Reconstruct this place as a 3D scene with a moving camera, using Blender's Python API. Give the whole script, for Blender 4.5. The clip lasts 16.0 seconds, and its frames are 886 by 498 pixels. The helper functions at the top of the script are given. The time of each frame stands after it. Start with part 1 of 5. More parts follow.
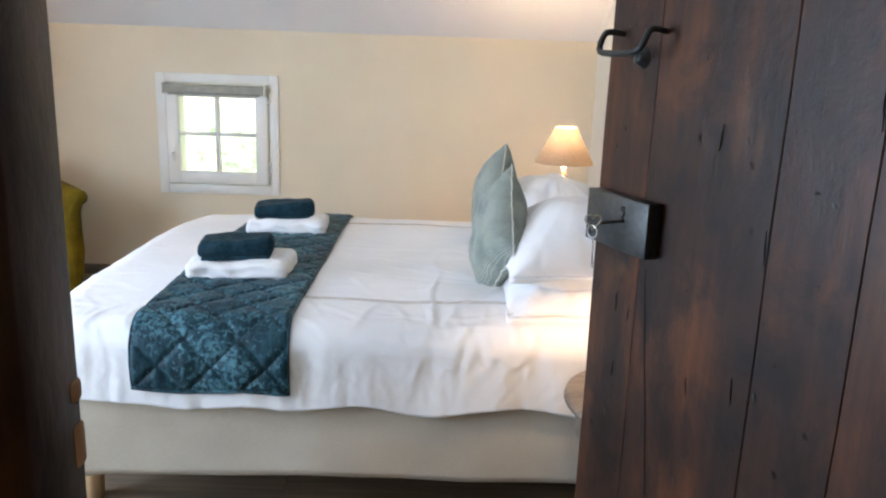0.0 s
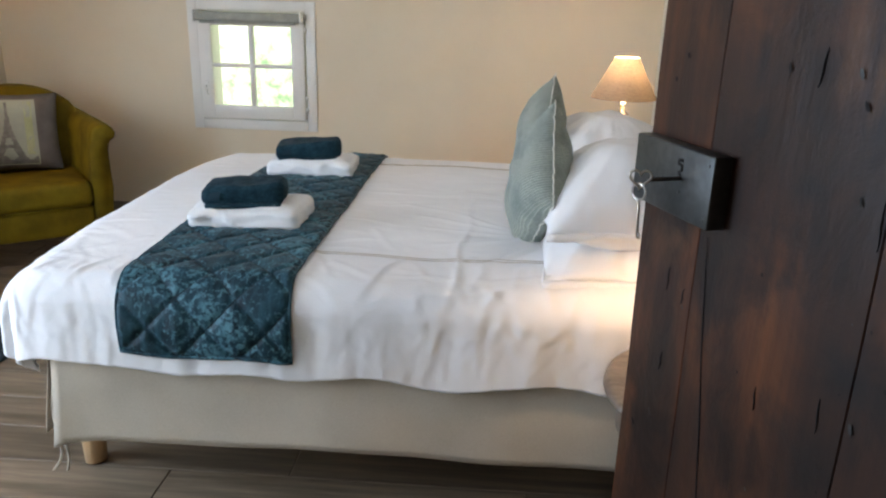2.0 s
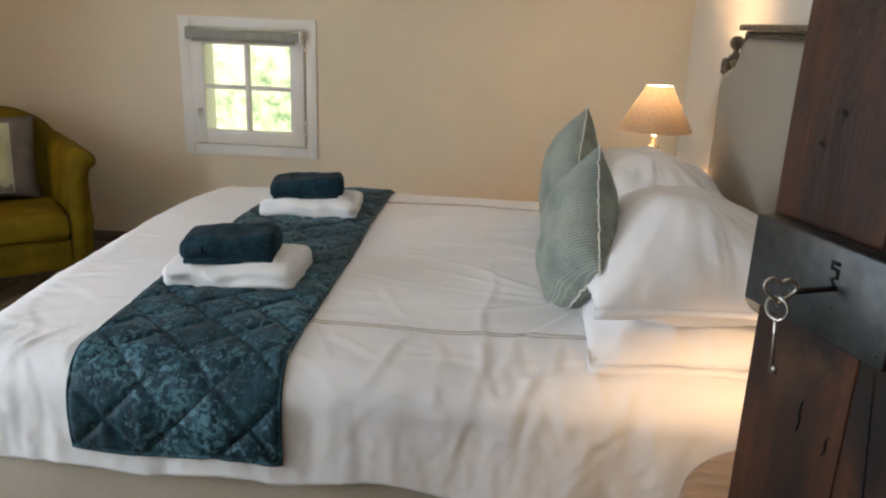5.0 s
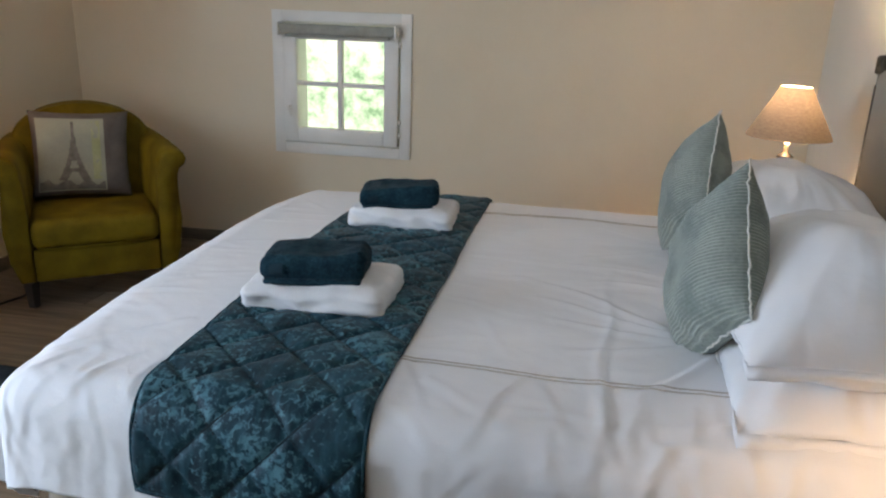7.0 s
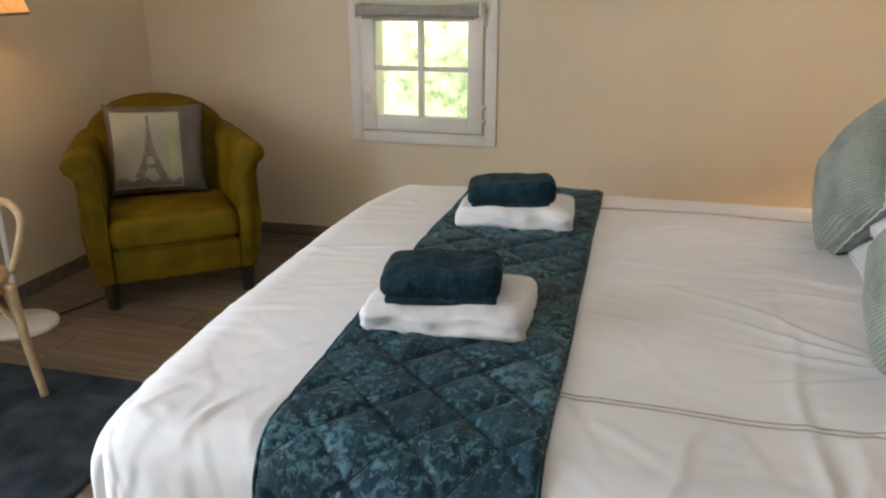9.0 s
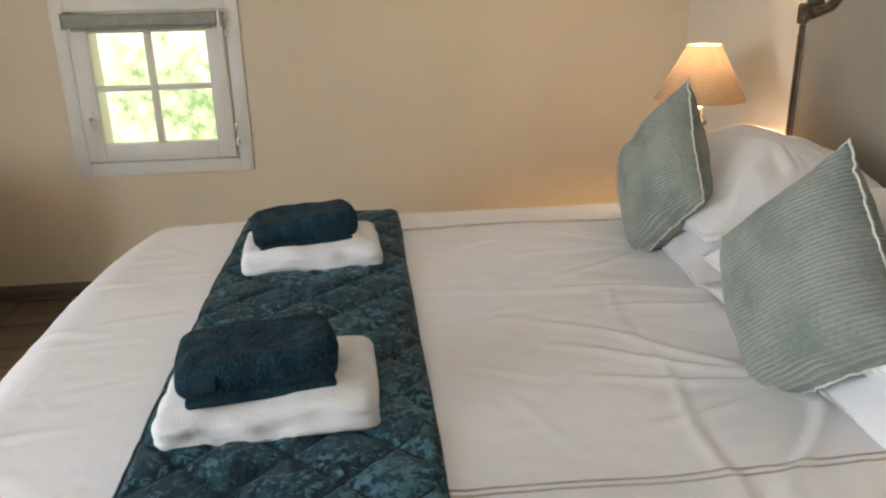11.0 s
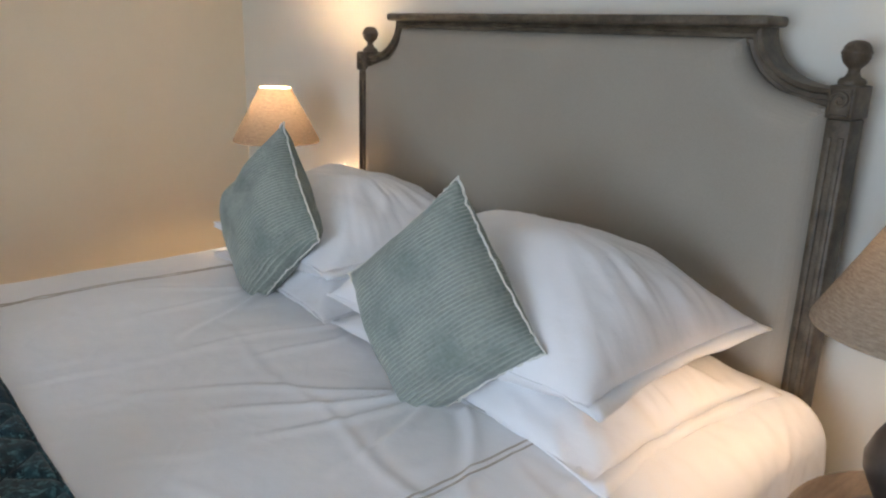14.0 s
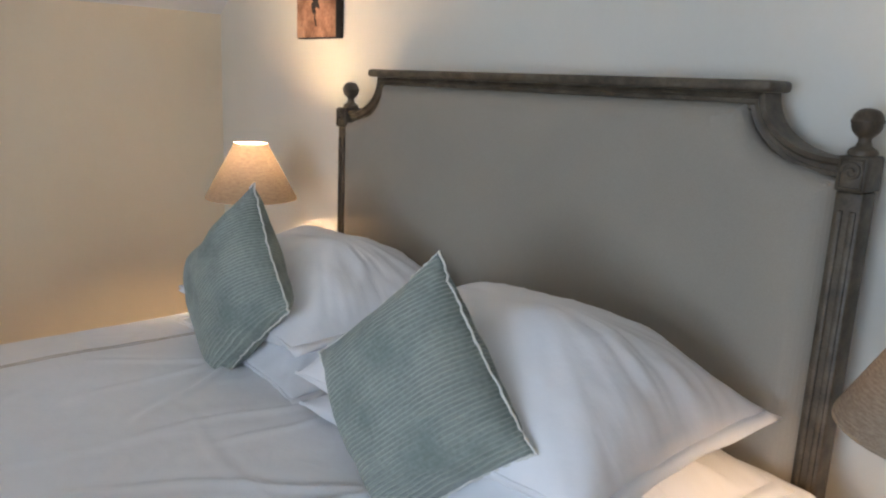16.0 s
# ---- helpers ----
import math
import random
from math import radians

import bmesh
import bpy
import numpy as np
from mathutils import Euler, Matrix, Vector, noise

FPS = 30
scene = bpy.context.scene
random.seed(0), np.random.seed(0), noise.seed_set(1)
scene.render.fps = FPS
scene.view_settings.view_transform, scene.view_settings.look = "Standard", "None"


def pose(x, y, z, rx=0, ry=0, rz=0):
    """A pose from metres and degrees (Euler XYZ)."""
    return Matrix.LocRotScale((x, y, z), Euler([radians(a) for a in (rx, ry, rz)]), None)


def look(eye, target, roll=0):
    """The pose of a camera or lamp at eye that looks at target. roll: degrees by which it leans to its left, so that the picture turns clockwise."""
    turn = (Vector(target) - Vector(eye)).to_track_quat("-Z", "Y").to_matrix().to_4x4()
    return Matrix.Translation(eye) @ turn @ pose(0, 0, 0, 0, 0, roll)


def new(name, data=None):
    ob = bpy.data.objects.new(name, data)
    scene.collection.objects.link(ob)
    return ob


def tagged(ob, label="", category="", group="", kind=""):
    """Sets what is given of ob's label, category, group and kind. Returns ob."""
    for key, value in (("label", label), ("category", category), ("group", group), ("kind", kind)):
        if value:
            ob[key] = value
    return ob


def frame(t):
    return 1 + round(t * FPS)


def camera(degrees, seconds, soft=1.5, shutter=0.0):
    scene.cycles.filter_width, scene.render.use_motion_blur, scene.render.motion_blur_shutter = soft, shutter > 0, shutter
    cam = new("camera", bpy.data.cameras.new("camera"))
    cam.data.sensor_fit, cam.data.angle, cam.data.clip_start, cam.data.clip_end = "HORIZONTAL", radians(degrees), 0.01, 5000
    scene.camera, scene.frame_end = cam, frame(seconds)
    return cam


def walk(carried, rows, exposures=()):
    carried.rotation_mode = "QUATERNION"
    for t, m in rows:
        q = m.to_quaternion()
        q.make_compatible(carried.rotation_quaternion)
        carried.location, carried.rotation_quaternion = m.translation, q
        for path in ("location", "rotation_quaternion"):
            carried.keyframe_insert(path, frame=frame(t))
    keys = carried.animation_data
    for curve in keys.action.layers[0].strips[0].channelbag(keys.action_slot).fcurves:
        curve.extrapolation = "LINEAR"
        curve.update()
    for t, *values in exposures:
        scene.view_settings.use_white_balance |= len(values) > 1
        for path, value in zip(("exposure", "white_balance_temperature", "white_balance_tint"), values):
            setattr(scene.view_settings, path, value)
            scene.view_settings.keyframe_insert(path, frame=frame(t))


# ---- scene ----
cam = camera(61.1, 16.0, soft=2.2)
PATH = [
    (0, (-0.173, 1.297, 1.434), (-0.134, 3.244, 0.981), 2.0),
    (0.5, (-0.158, 1.326, 1.436), (-0.123, 3.253, 0.903), 3.0),
    (1, (-0.131, 1.462, 1.425), (-0.145, 3.375, 0.839), 3.0),
    (1.5, (-0.079, 1.578, 1.429), (-0.152, 3.482, 0.82), 2.2),
    (2, (-0.071, 1.631, 1.406), (-0.189, 3.527, 0.781), 1.6),
    (2.5, (-0.108, 1.714, 1.419), (-0.164, 3.612, 0.789), 0.3),
    (3, (-0.156, 1.799, 1.415), (-0.113, 3.698, 0.787), -0.0),
    (3.5, (-0.165, 1.875, 1.422), (-0.178, 3.777, 0.804), 1.7),
    (4, (-0.158, 1.919, 1.43), (-0.231, 3.831, 0.848), 2.3),
    (6.5, (-0.188, 2.204, 1.405), (-0.407, 4.098, 0.801), 2.2),
    (7, (-0.241, 2.275, 1.413), (-0.58, 4.151, 0.806), 2.0),
    (7.5, (-0.302, 2.326, 1.416), (-0.737, 4.181, 0.809), 1.3),
    (8, (-0.345, 2.38, 1.41), (-0.903, 4.193, 0.774), 1.0),
    (10.5, (-0.67, 2.712, 1.385), (-0.692, 4.592, 0.702), -1.9),
    (11, (-0.673, 2.815, 1.377), (-0.483, 4.696, 0.726), -1.4),
    (11.5, (-0.679, 2.887, 1.373), (-0.293, 4.743, 0.735), 0.2),
    (12, (-0.73, 2.915, 1.383), (-0.137, 4.716, 0.746), 0.7),
    (12.5, (-0.771, 2.912, 1.388), (0.065, 4.626, 0.783), 1.2),
    (13, (-0.792, 2.909, 1.39), (0.231, 4.526, 0.809), 1.6),
    (13.5, (-0.811, 2.909, 1.396), (0.347, 4.431, 0.811), 2.0),
    (14, (-0.807, 2.921, 1.394), (0.445, 4.376, 0.834), 1.7),
    (14.5, (-0.794, 2.951, 1.404), (0.488, 4.4, 0.896), 0.8),
    (15, (-0.773, 2.981, 1.41), (0.513, 4.441, 0.951), 1.1),
    (15.5, (-0.735, 3.011, 1.407), (0.561, 4.471, 0.973), 2.0),
    (16, (-0.709, 3.026, 1.411), (0.594, 4.481, 0.978), 2.5),
]
EXPOSURES = [(0.0, 1.05, 7260, 21.0), (0.5, 1.00, 7260, 21.0), (1.0, 1.00, 8230, 23.0), (1.5, 0.75, 7930, 22.0), (2.0, 0.70, 7630, 21.0), (2.5, 0.75, 8350, 22.0),
             (3.0, 0.55, 8750, 22.0), (4.0, 0.48, 8850, 22.0), (6.5, 0.20, 7710, 22.0), (7.0, 0.23, 7410, 21.0), (7.5, 0.23, 7410, 21.0), (8.0, 0.43, 8310, 23.0),
             (10.5, 0.44, 9110, 23.0), (11.0, 0.44, 9110, 23.0), (12.0, 0.33, 8140, 21.5), (13.5, 0.31, 7440, 20.5), (16.0, 0.15, 7240, 20.5)]
walk(cam, [(t, look(eye, target, roll)) for t, eye, target, roll in PATH], EXPOSURES)

# ---------------------------------------------------------------- light
SUN_EL, SUN_ROT = 48.0, 200.0
world = bpy.data.worlds.new("world")
scene.world = world
world.use_nodes = True
wn = world.node_tree.nodes
sky = wn.new("ShaderNodeTexSky")
sky.sky_type, sky.sun_disc = "NISHITA", False
sky.sun_elevation, sky.sun_rotation = radians(SUN_EL), radians(SUN_ROT)
wn["Background"].inputs[1].default_value = 0.12
world.node_tree.links.new(sky.outputs[0], wn["Background"].inputs[0])


def lamp(name, kind, m, energy, colour, **values):
    data = bpy.data.lights.new(name, kind)
    data.energy, data.color = energy, colour
    if "size" in values:
        data.shape, data.size, data.size_y = "RECTANGLE", values["size"], values["size_y"]
    if "radius" in values:
        data.shadow_soft_size = values["radius"]
    if "angle" in values:
        data.angle = radians(values["angle"])
    ob = new(name, data)
    ob.matrix_world = m
    return ob


sun_way = Vector((math.sin(radians(SUN_ROT)) * math.cos(radians(SUN_EL)), math.cos(radians(SUN_ROT)) * math.cos(radians(SUN_EL)), math.sin(radians(SUN_EL))))
lamp("sun", "SUN", look(sun_way * 20, (0, 0, 0)), 3.0, (1.0, 0.95, 0.88), angle=0.5)
# skylight in the openings
lamp("skylight_side", "AREA", look((-3.36, 2.75, 1.25), (0, 3.3, 0.75)), 68.0, (0.49, 0.71, 1.0), size=1.4, size_y=1.4)
lamp("hall_light", "POINT", pose(-0.3, 0.2, 2.1), 4.0, (1.0, 0.80, 0.58), radius=0.12)

FLOOR = -0.03
XW, XE, YN, YS = -3.3, 0.925, 6.485, 1.97
KNEE, TOP = 1.678, 2.62

# ---------------------------------------------------------------- materials


def material(name, c1, c2, rough=0.6, scale=6.0, stretch=(1, 1, 1), fine=60.0, bump=0.15, metal=0.0, sheen=0.0, wear=0.12, detail=4.0, spec=0.5, ramp=(0.35, 0.65), bump_distance=0.002, vary=0.0):
    m = bpy.data.materials.new(name)
    m.use_nodes = True
    nt = m.node_tree
    n, link = nt.nodes, nt.links.new
    b = n["Principled BSDF"]
    tc, mp = n.new("ShaderNodeTexCoord"), n.new("ShaderNodeMapping")
    mp.inputs["Scale"].default_value = stretch
    link(tc.outputs["Object"], mp.inputs[0])
    n1, n2 = n.new("ShaderNodeTexNoise"), n.new("ShaderNodeTexNoise")
    n1.inputs["Scale"].default_value, n1.inputs["Detail"].default_value = scale, detail
    n2.inputs["Scale"].default_value, n2.inputs["Detail"].default_value = fine, 3
    link(mp.outputs[0], n1.inputs["Vector"]), link(mp.outputs[0], n2.inputs["Vector"])
    r = n.new("ShaderNodeValToRGB")
    r.color_ramp.elements[0].position, r.color_ramp.elements[1].position = ramp
    r.color_ramp.elements[0].color, r.color_ramp.elements[1].color = (*c1, 1), (*c2, 1)
    link(n1.outputs["Fac"], r.inputs[0])
    mix = n.new("ShaderNodeMix")
    mix.data_type, mix.blend_type = "RGBA", "OVERLAY"
    mix.inputs[0].default_value = wear
    link(r.outputs[0], mix.inputs[6]), link(n2.outputs["Fac"], mix.inputs[7])
    out = mix.outputs[2]
    if vary:
        info, hsv, mr = n.new("ShaderNodeObjectInfo"), n.new("ShaderNodeHueSaturation"), n.new("ShaderNodeMapRange")
        mr.inputs["To Min"].default_value, mr.inputs["To Max"].default_value = 1 - vary, 1 + vary
        link(info.outputs["Random"], mr.inputs[0]), link(mr.outputs[0], hsv.inputs["Value"]), link(out, hsv.inputs["Color"])
        out = hsv.outputs[0]
    link(out, b.inputs["Base Color"])
    b.inputs["Roughness"].default_value, b.inputs["Metallic"].default_value = rough, metal
    b.inputs["Specular IOR Level"].default_value = spec
    if sheen:
        b.inputs["Sheen Weight"].default_value, b.inputs["Sheen Roughness"].default_value = sheen, 0.4
    if bump:
        bp = n.new("ShaderNodeBump")
        bp.inputs["Strength"].default_value, bp.inputs["Distance"].default_value = bump, bump_distance
        link(n2.outputs["Fac"], bp.inputs["Height"]), link(bp.outputs[0], b.inputs["Normal"])
    return m


def ribbed(m, axis, scale, strength, distance=0.003, colour=None, distortion=1.5, wander=3.0):
    """Adds fine ribs across an axis to a material, as relief and a little as colour."""
    nt = m.node_tree
    n, link = nt.nodes, nt.links.new
    b, w, tc = n["Principled BSDF"], n.new("ShaderNodeTexWave"), n.new("ShaderNodeTexCoord")
    w.bands_direction = axis
    w.inputs["Scale"].default_value, w.inputs["Distortion"].default_value, w.inputs["Detail Scale"].default_value = scale, distortion, wander
    link(tc.outputs["Object"], w.inputs["Vector"])
    bp = n.new("ShaderNodeBump")
    bp.inputs["Strength"].default_value, bp.inputs["Distance"].default_value = strength, distance
    link(w.outputs["Fac"], bp.inputs["Height"])
    old = b.inputs["Normal"].links
    if old:
        link(old[0].from_socket, bp.inputs["Normal"])
    link(bp.outputs[0], b.inputs["Normal"])
    if colour:
        mix = n.new("ShaderNodeMix")
        mix.data_type = "RGBA"
        src = b.inputs["Base Color"].links[0].from_socket
        link(w.outputs["Fac"], mix.inputs[0]), link(src, mix.inputs[6])
        mix.inputs[7].default_value = (*colour, 1)
        link(mix.outputs[2], b.inputs["Base Color"])
    return m


PLASTER = material("plaster", (0.755, 0.645, 0.478), (0.805, 0.690, 0.520), 0.85, 1.5, fine=90, bump=0.12, wear=0.05, spec=0.2)
WHITE_WALL = material("white_plaster", (0.745, 0.712, 0.618), (0.795, 0.762, 0.668), 0.85, 1.5, fine=90, bump=0.12, wear=0.05, spec=0.2)
CEILING = material("ceiling_paint", (0.78, 0.78, 0.77), (0.82, 0.82, 0.81), 0.9, 1.2, fine=80, bump=0.1, wear=0.04, spec=0.2)
HALL = material("hall_plaster", (0.55, 0.45, 0.33), (0.62, 0.52, 0.39), 0.85, 2, fine=70, bump=0.2, wear=0.1, spec=0.2)
PLANK = material("floor_oak", (0.110, 0.079, 0.051), (0.235, 0.178, 0.122), 0.42, 3.0, (0.6, 9, 9), fine=30, bump=0.25, wear=0.35, vary=0.22)
SKIRTING = material("skirting_oak", (0.13, 0.10, 0.08), (0.22, 0.18, 0.14), 0.5, 3.0, (0.7, 8, 8), fine=30, bump=0.2, wear=0.3)


def aged_wood(name, dark, mid, light, knots=(), bare=()):
    """Old stained boards: long grain, soft blotches of wear and fine dark pores."""
    m = bpy.data.materials.new(name)
    m.use_nodes = True
    n, link = m.node_tree.nodes, m.node_tree.links.new
    b, tc, info = n["Principled BSDF"], n.new("ShaderNodeTexCoord"), n.new("ShaderNodeObjectInfo")
    shift = n.new("ShaderNodeVectorMath")
    shift.operation = "ADD"
    link(tc.outputs["Object"], shift.inputs[0]), link(info.outputs["Random"], shift.inputs[1])

    def noise_at(stretch, scale, detail, rough=0.55, distort=0.0):
        mp, t = n.new("ShaderNodeMapping"), n.new("ShaderNodeTexNoise")
        mp.inputs["Scale"].default_value = stretch
        t.inputs["Scale"].default_value, t.inputs["Detail"].default_value, t.inputs["Roughness"].default_value, t.inputs["Distortion"].default_value = scale, detail, rough, distort
        link(shift.outputs[0], mp.inputs[0]), link(mp.outputs[0], t.inputs["Vector"])
        return t.outputs["Fac"]

    grain, blotch, pores, stain = noise_at((5, 5, 0.7), 2.0, 5, 0.55, 0.2), noise_at((1.4, 1.4, 0.8), 4.5, 4, 0.55, 0.5), noise_at((9, 9, 0.45), 22, 2), noise_at((1.2, 1.2, 0.8), 7.0, 5, 0.65, 0.4)
    mixv = n.new("ShaderNodeMix")
    mixv.inputs[0].default_value = 0.52
    link(grain, mixv.inputs[2]), link(blotch, mixv.inputs[3])
    r = n.new("ShaderNodeValToRGB")
    r.color_ramp.elements[0].position, r.color_ramp.elements[0].color = 0.36, (*dark, 1)
    r.color_ramp.elements[1].position, r.color_ramp.elements[1].color = 0.66, (*light, 1)
    r.color_ramp.elements.new(0.50).color = (*mid, 1)
    link(mixv.outputs[0], r.inputs[0])
    sr = n.new("ShaderNodeValToRGB")
    sr.color_ramp.elements[0].position, sr.color_ramp.elements[0].color = 0.36, (0.22, 0.24, 0.28, 1)
    sr.color_ramp.elements[1].position, sr.color_ramp.elements[1].color = 0.50, (1, 1, 1, 1)
    link(stain, sr.inputs[0])
    mul = n.new("ShaderNodeMix")
    mul.data_type, mul.blend_type = "RGBA", "MULTIPLY"
    mul.inputs[0].default_value = 0.8
    link(r.outputs[0], mul.inputs[6]), link(sr.outputs[0], mul.inputs[7])
    # fine streaks along the grain, then knots and rubbed bare spots at their own places
    fine = noise_at((16, 16, 0.55), 3.0, 4, 0.6, 0.25)
    fr, over_mix = n.new("ShaderNodeValToRGB"), n.new("ShaderNodeMix")
    fr.color_ramp.elements[0].position, fr.color_ramp.elements[0].color = 0.33, (0.35, 0.32, 0.32, 1)
    fr.color_ramp.elements[1].position, fr.color_ramp.elements[1].color = 0.66, (1.75, 1.55, 1.35, 1)
    over_mix.data_type, over_mix.blend_type = "RGBA", "MULTIPLY"
    over_mix.inputs[0].default_value = 0.30
    link(fine, fr.inputs[0]), link(mul.outputs[2], over_mix.inputs[6]), link(fr.outputs[0], over_mix.inputs[7])
    colour = over_mix.outputs[2]
    for spots, tone, amount in ((knots, (0.006, 0.004, 0.004), 0.85), (bare, (0.15, 0.066, 0.028), 0.35)):
        for u, z, ru, rz in spots:
            mp, wob, add, size, edge, mix = n.new("ShaderNodeMapping"), n.new("ShaderNodeTexNoise"), n.new("ShaderNodeMath"), n.new("ShaderNodeVectorMath"), n.new("ShaderNodeMapRange"), n.new("ShaderNodeMix")
            mp.inputs["Scale"].default_value, mp.inputs["Location"].default_value = (1 / ru, 1, 1 / rz), (-u / ru, 0, -z / rz)
            size.operation, add.operation = "LENGTH", "ADD"
            wob.inputs["Scale"].default_value, wob.inputs["Detail"].default_value = 2.2, 4
            link(tc.outputs["Object"], mp.inputs[0]), link(mp.outputs[0], size.inputs[0]), link(mp.outputs[0], wob.inputs["Vector"])
            link(size.outputs["Value"], add.inputs[0]), link(wob.outputs["Fac"], add.inputs[1])
            edge.inputs["From Min"].default_value, edge.inputs["From Max"].default_value, edge.inputs["To Min"].default_value, edge.inputs["To Max"].default_value = 0.75, 1.5, amount, 0.0
            link(add.outputs[0], edge.inputs["Value"])
            mix.data_type = "RGBA"
            mix.inputs[7].default_value = (*tone, 1)
            link(edge.outputs[0], mix.inputs[0]), link(colour, mix.inputs[6])
            colour = mix.outputs[2]
    link(colour, b.inputs["Base Color"])
    b.inputs["Roughness"].default_value, b.inputs["Specular IOR Level"].default_value = 0.44, 0.32
    b1, b2 = n.new("ShaderNodeBump"), n.new("ShaderNodeBump")
    b1.inputs["Strength"].default_value, b1.inputs["Distance"].default_value = 0.2, 0.001
    b2.inputs["Strength"].default_value, b2.inputs["Distance"].default_value = 0.5, 0.006
    link(pores, b1.inputs["Height"]), link(stain, b2.inputs["Height"]), link(b2.outputs[0], b1.inputs["Normal"]), link(b1.outputs[0], b.inputs["Normal"])
    return m


DOOR_WOOD = aged_wood("door_pine", (0.008, 0.005, 0.004), (0.033, 0.0118, 0.0056), (0.108, 0.034, 0.0105),
                      [(0.711, 1.431, 0.028, 0.016), (0.800, 1.253, 0.020, 0.030), (0.815, 1.34, 0.016, 0.05), (0.559, 1.168, 0.010, 0.030), (0.567, 0.97, 0.05, 0.04), (0.684, 1.188, 0.04, 0.02), (0.418, 1.50, 0.012, 0.03)],
                      [(1.015, 1.005, 0.045, 0.055), (0.97, 1.03, 0.03, 0.025), (0.653, 1.37, 0.03, 0.09), (0.609, 1.33, 0.014, 0.07), (0.335, 1.25, 0.05, 0.25)])
FRAME_WOOD = aged_wood("frame_wood", (0.010, 0.007, 0.006), (0.028, 0.015, 0.010), (0.070, 0.033, 0.017))
RAW_WOOD = material("chipped_wood", (0.32, 0.20, 0.11), (0.45, 0.30, 0.18), 0.7, 12, fine=60, bump=0.4)
IRON = material("lock_iron", (0.030, 0.034, 0.034), (0.075, 0.080, 0.078), 0.42, 9, fine=70, bump=0.25, metal=0.75, wear=0.4)
BLACK = material("black_hole", (0.004, 0.004, 0.004), (0.006, 0.006, 0.006), 0.9, bump=0)
STEEL = material("key_steel", (0.42, 0.40, 0.37), (0.62, 0.60, 0.55), 0.28, 30, fine=90, bump=0.1, metal=1.0)
COTTON = material("white_cotton", (0.83, 0.83, 0.825), (0.87, 0.87, 0.865), 0.8, 3, fine=22, bump=0.25, wear=0.03, sheen=0.1, spec=0.2, bump_distance=0.006)


def crinkled(m, scale, distance, strength=0.6):
    """Adds the fine sharp creases of washed cotton: thin ridges that wander and fade."""
    n, link = m.node_tree.nodes, m.node_tree.links.new
    b, tc = n["Principled BSDF"], n.new("ShaderNodeTexCoord")
    fold, where, ridge, peak, fade = n.new("ShaderNodeTexNoise"), n.new("ShaderNodeTexNoise"), n.new("ShaderNodeMath"), n.new("ShaderNodeMapRange"), n.new("ShaderNodeMath")
    fold.inputs["Scale"].default_value, fold.inputs["Detail"].default_value, fold.inputs["Roughness"].default_value, fold.inputs["Distortion"].default_value = scale, 2.0, 0.45, 0.9
    where.inputs["Scale"].default_value, where.inputs["Detail"].default_value = scale * 0.45, 1.0
    link(tc.outputs["Object"], fold.inputs["Vector"]), link(tc.outputs["Object"], where.inputs["Vector"])
    ridge.operation, ridge.inputs[1].default_value = "SUBTRACT", 0.5
    link(fold.outputs["Fac"], ridge.inputs[0])
    size = n.new("ShaderNodeMath")
    size.operation = "ABSOLUTE"
    link(ridge.outputs[0], size.inputs[0]), link(size.outputs[0], peak.inputs["Value"])
    peak.inputs["From Min"].default_value, peak.inputs["From Max"].default_value, peak.inputs["To Min"].default_value, peak.inputs["To Max"].default_value = 0.0, 0.075, 1.0, 0.0
    fade.operation = "MULTIPLY"
    link(peak.outputs[0], fade.inputs[0]), link(where.outputs["Fac"], fade.inputs[1])
    bp = n.new("ShaderNodeBump")
    bp.inputs["Strength"].default_value, bp.inputs["Distance"].default_value = strength, distance
    link(fade.outputs[0], bp.inputs["Height"])
    old = b.inputs["Normal"].links
    if old:
        link(old[0].from_socket, bp.inputs["Normal"])
    link(bp.outputs[0], b.inputs["Normal"])
    return m


COTTON = crinkled(COTTON, 6.0, 0.008, 0.08)
SEAM = material("dark_teal_thread", (0.003, 0.014, 0.020), (0.006, 0.024, 0.032), 0.9, 60, fine=200, bump=0.2)
STITCH = material("taupe_thread", (0.46, 0.41, 0.35), (0.56, 0.51, 0.44), 0.9, 80, fine=200, bump=0.3)
LINEN = material("linen_skirt", (0.47, 0.41, 0.325), (0.55, 0.485, 0.39), 0.9, 4, fine=220, bump=0.3, wear=0.12, spec=0.15)
TOWEL_WHITE = material("white_terry", (0.80, 0.79, 0.77), (0.86, 0.85, 0.83), 0.95, 20, fine=300, bump=0.5, wear=0.2, sheen=0.3, spec=0.1, bump_distance=0.005)
TOWEL_NAVY = material("petrol_terry", (0.0062, 0.025, 0.036), (0.0150, 0.051, 0.067), 0.95, 25, fine=150, bump=1.0, wear=0.7, sheen=0.04, spec=0.1, bump_distance=0.006)
TOWEL_BAND = material("petrol_band", (0.007, 0.027, 0.038), (0.011, 0.036, 0.049), 0.8, 25, fine=500, bump=0.3, wear=0.2, sheen=0.05, spec=0.2)


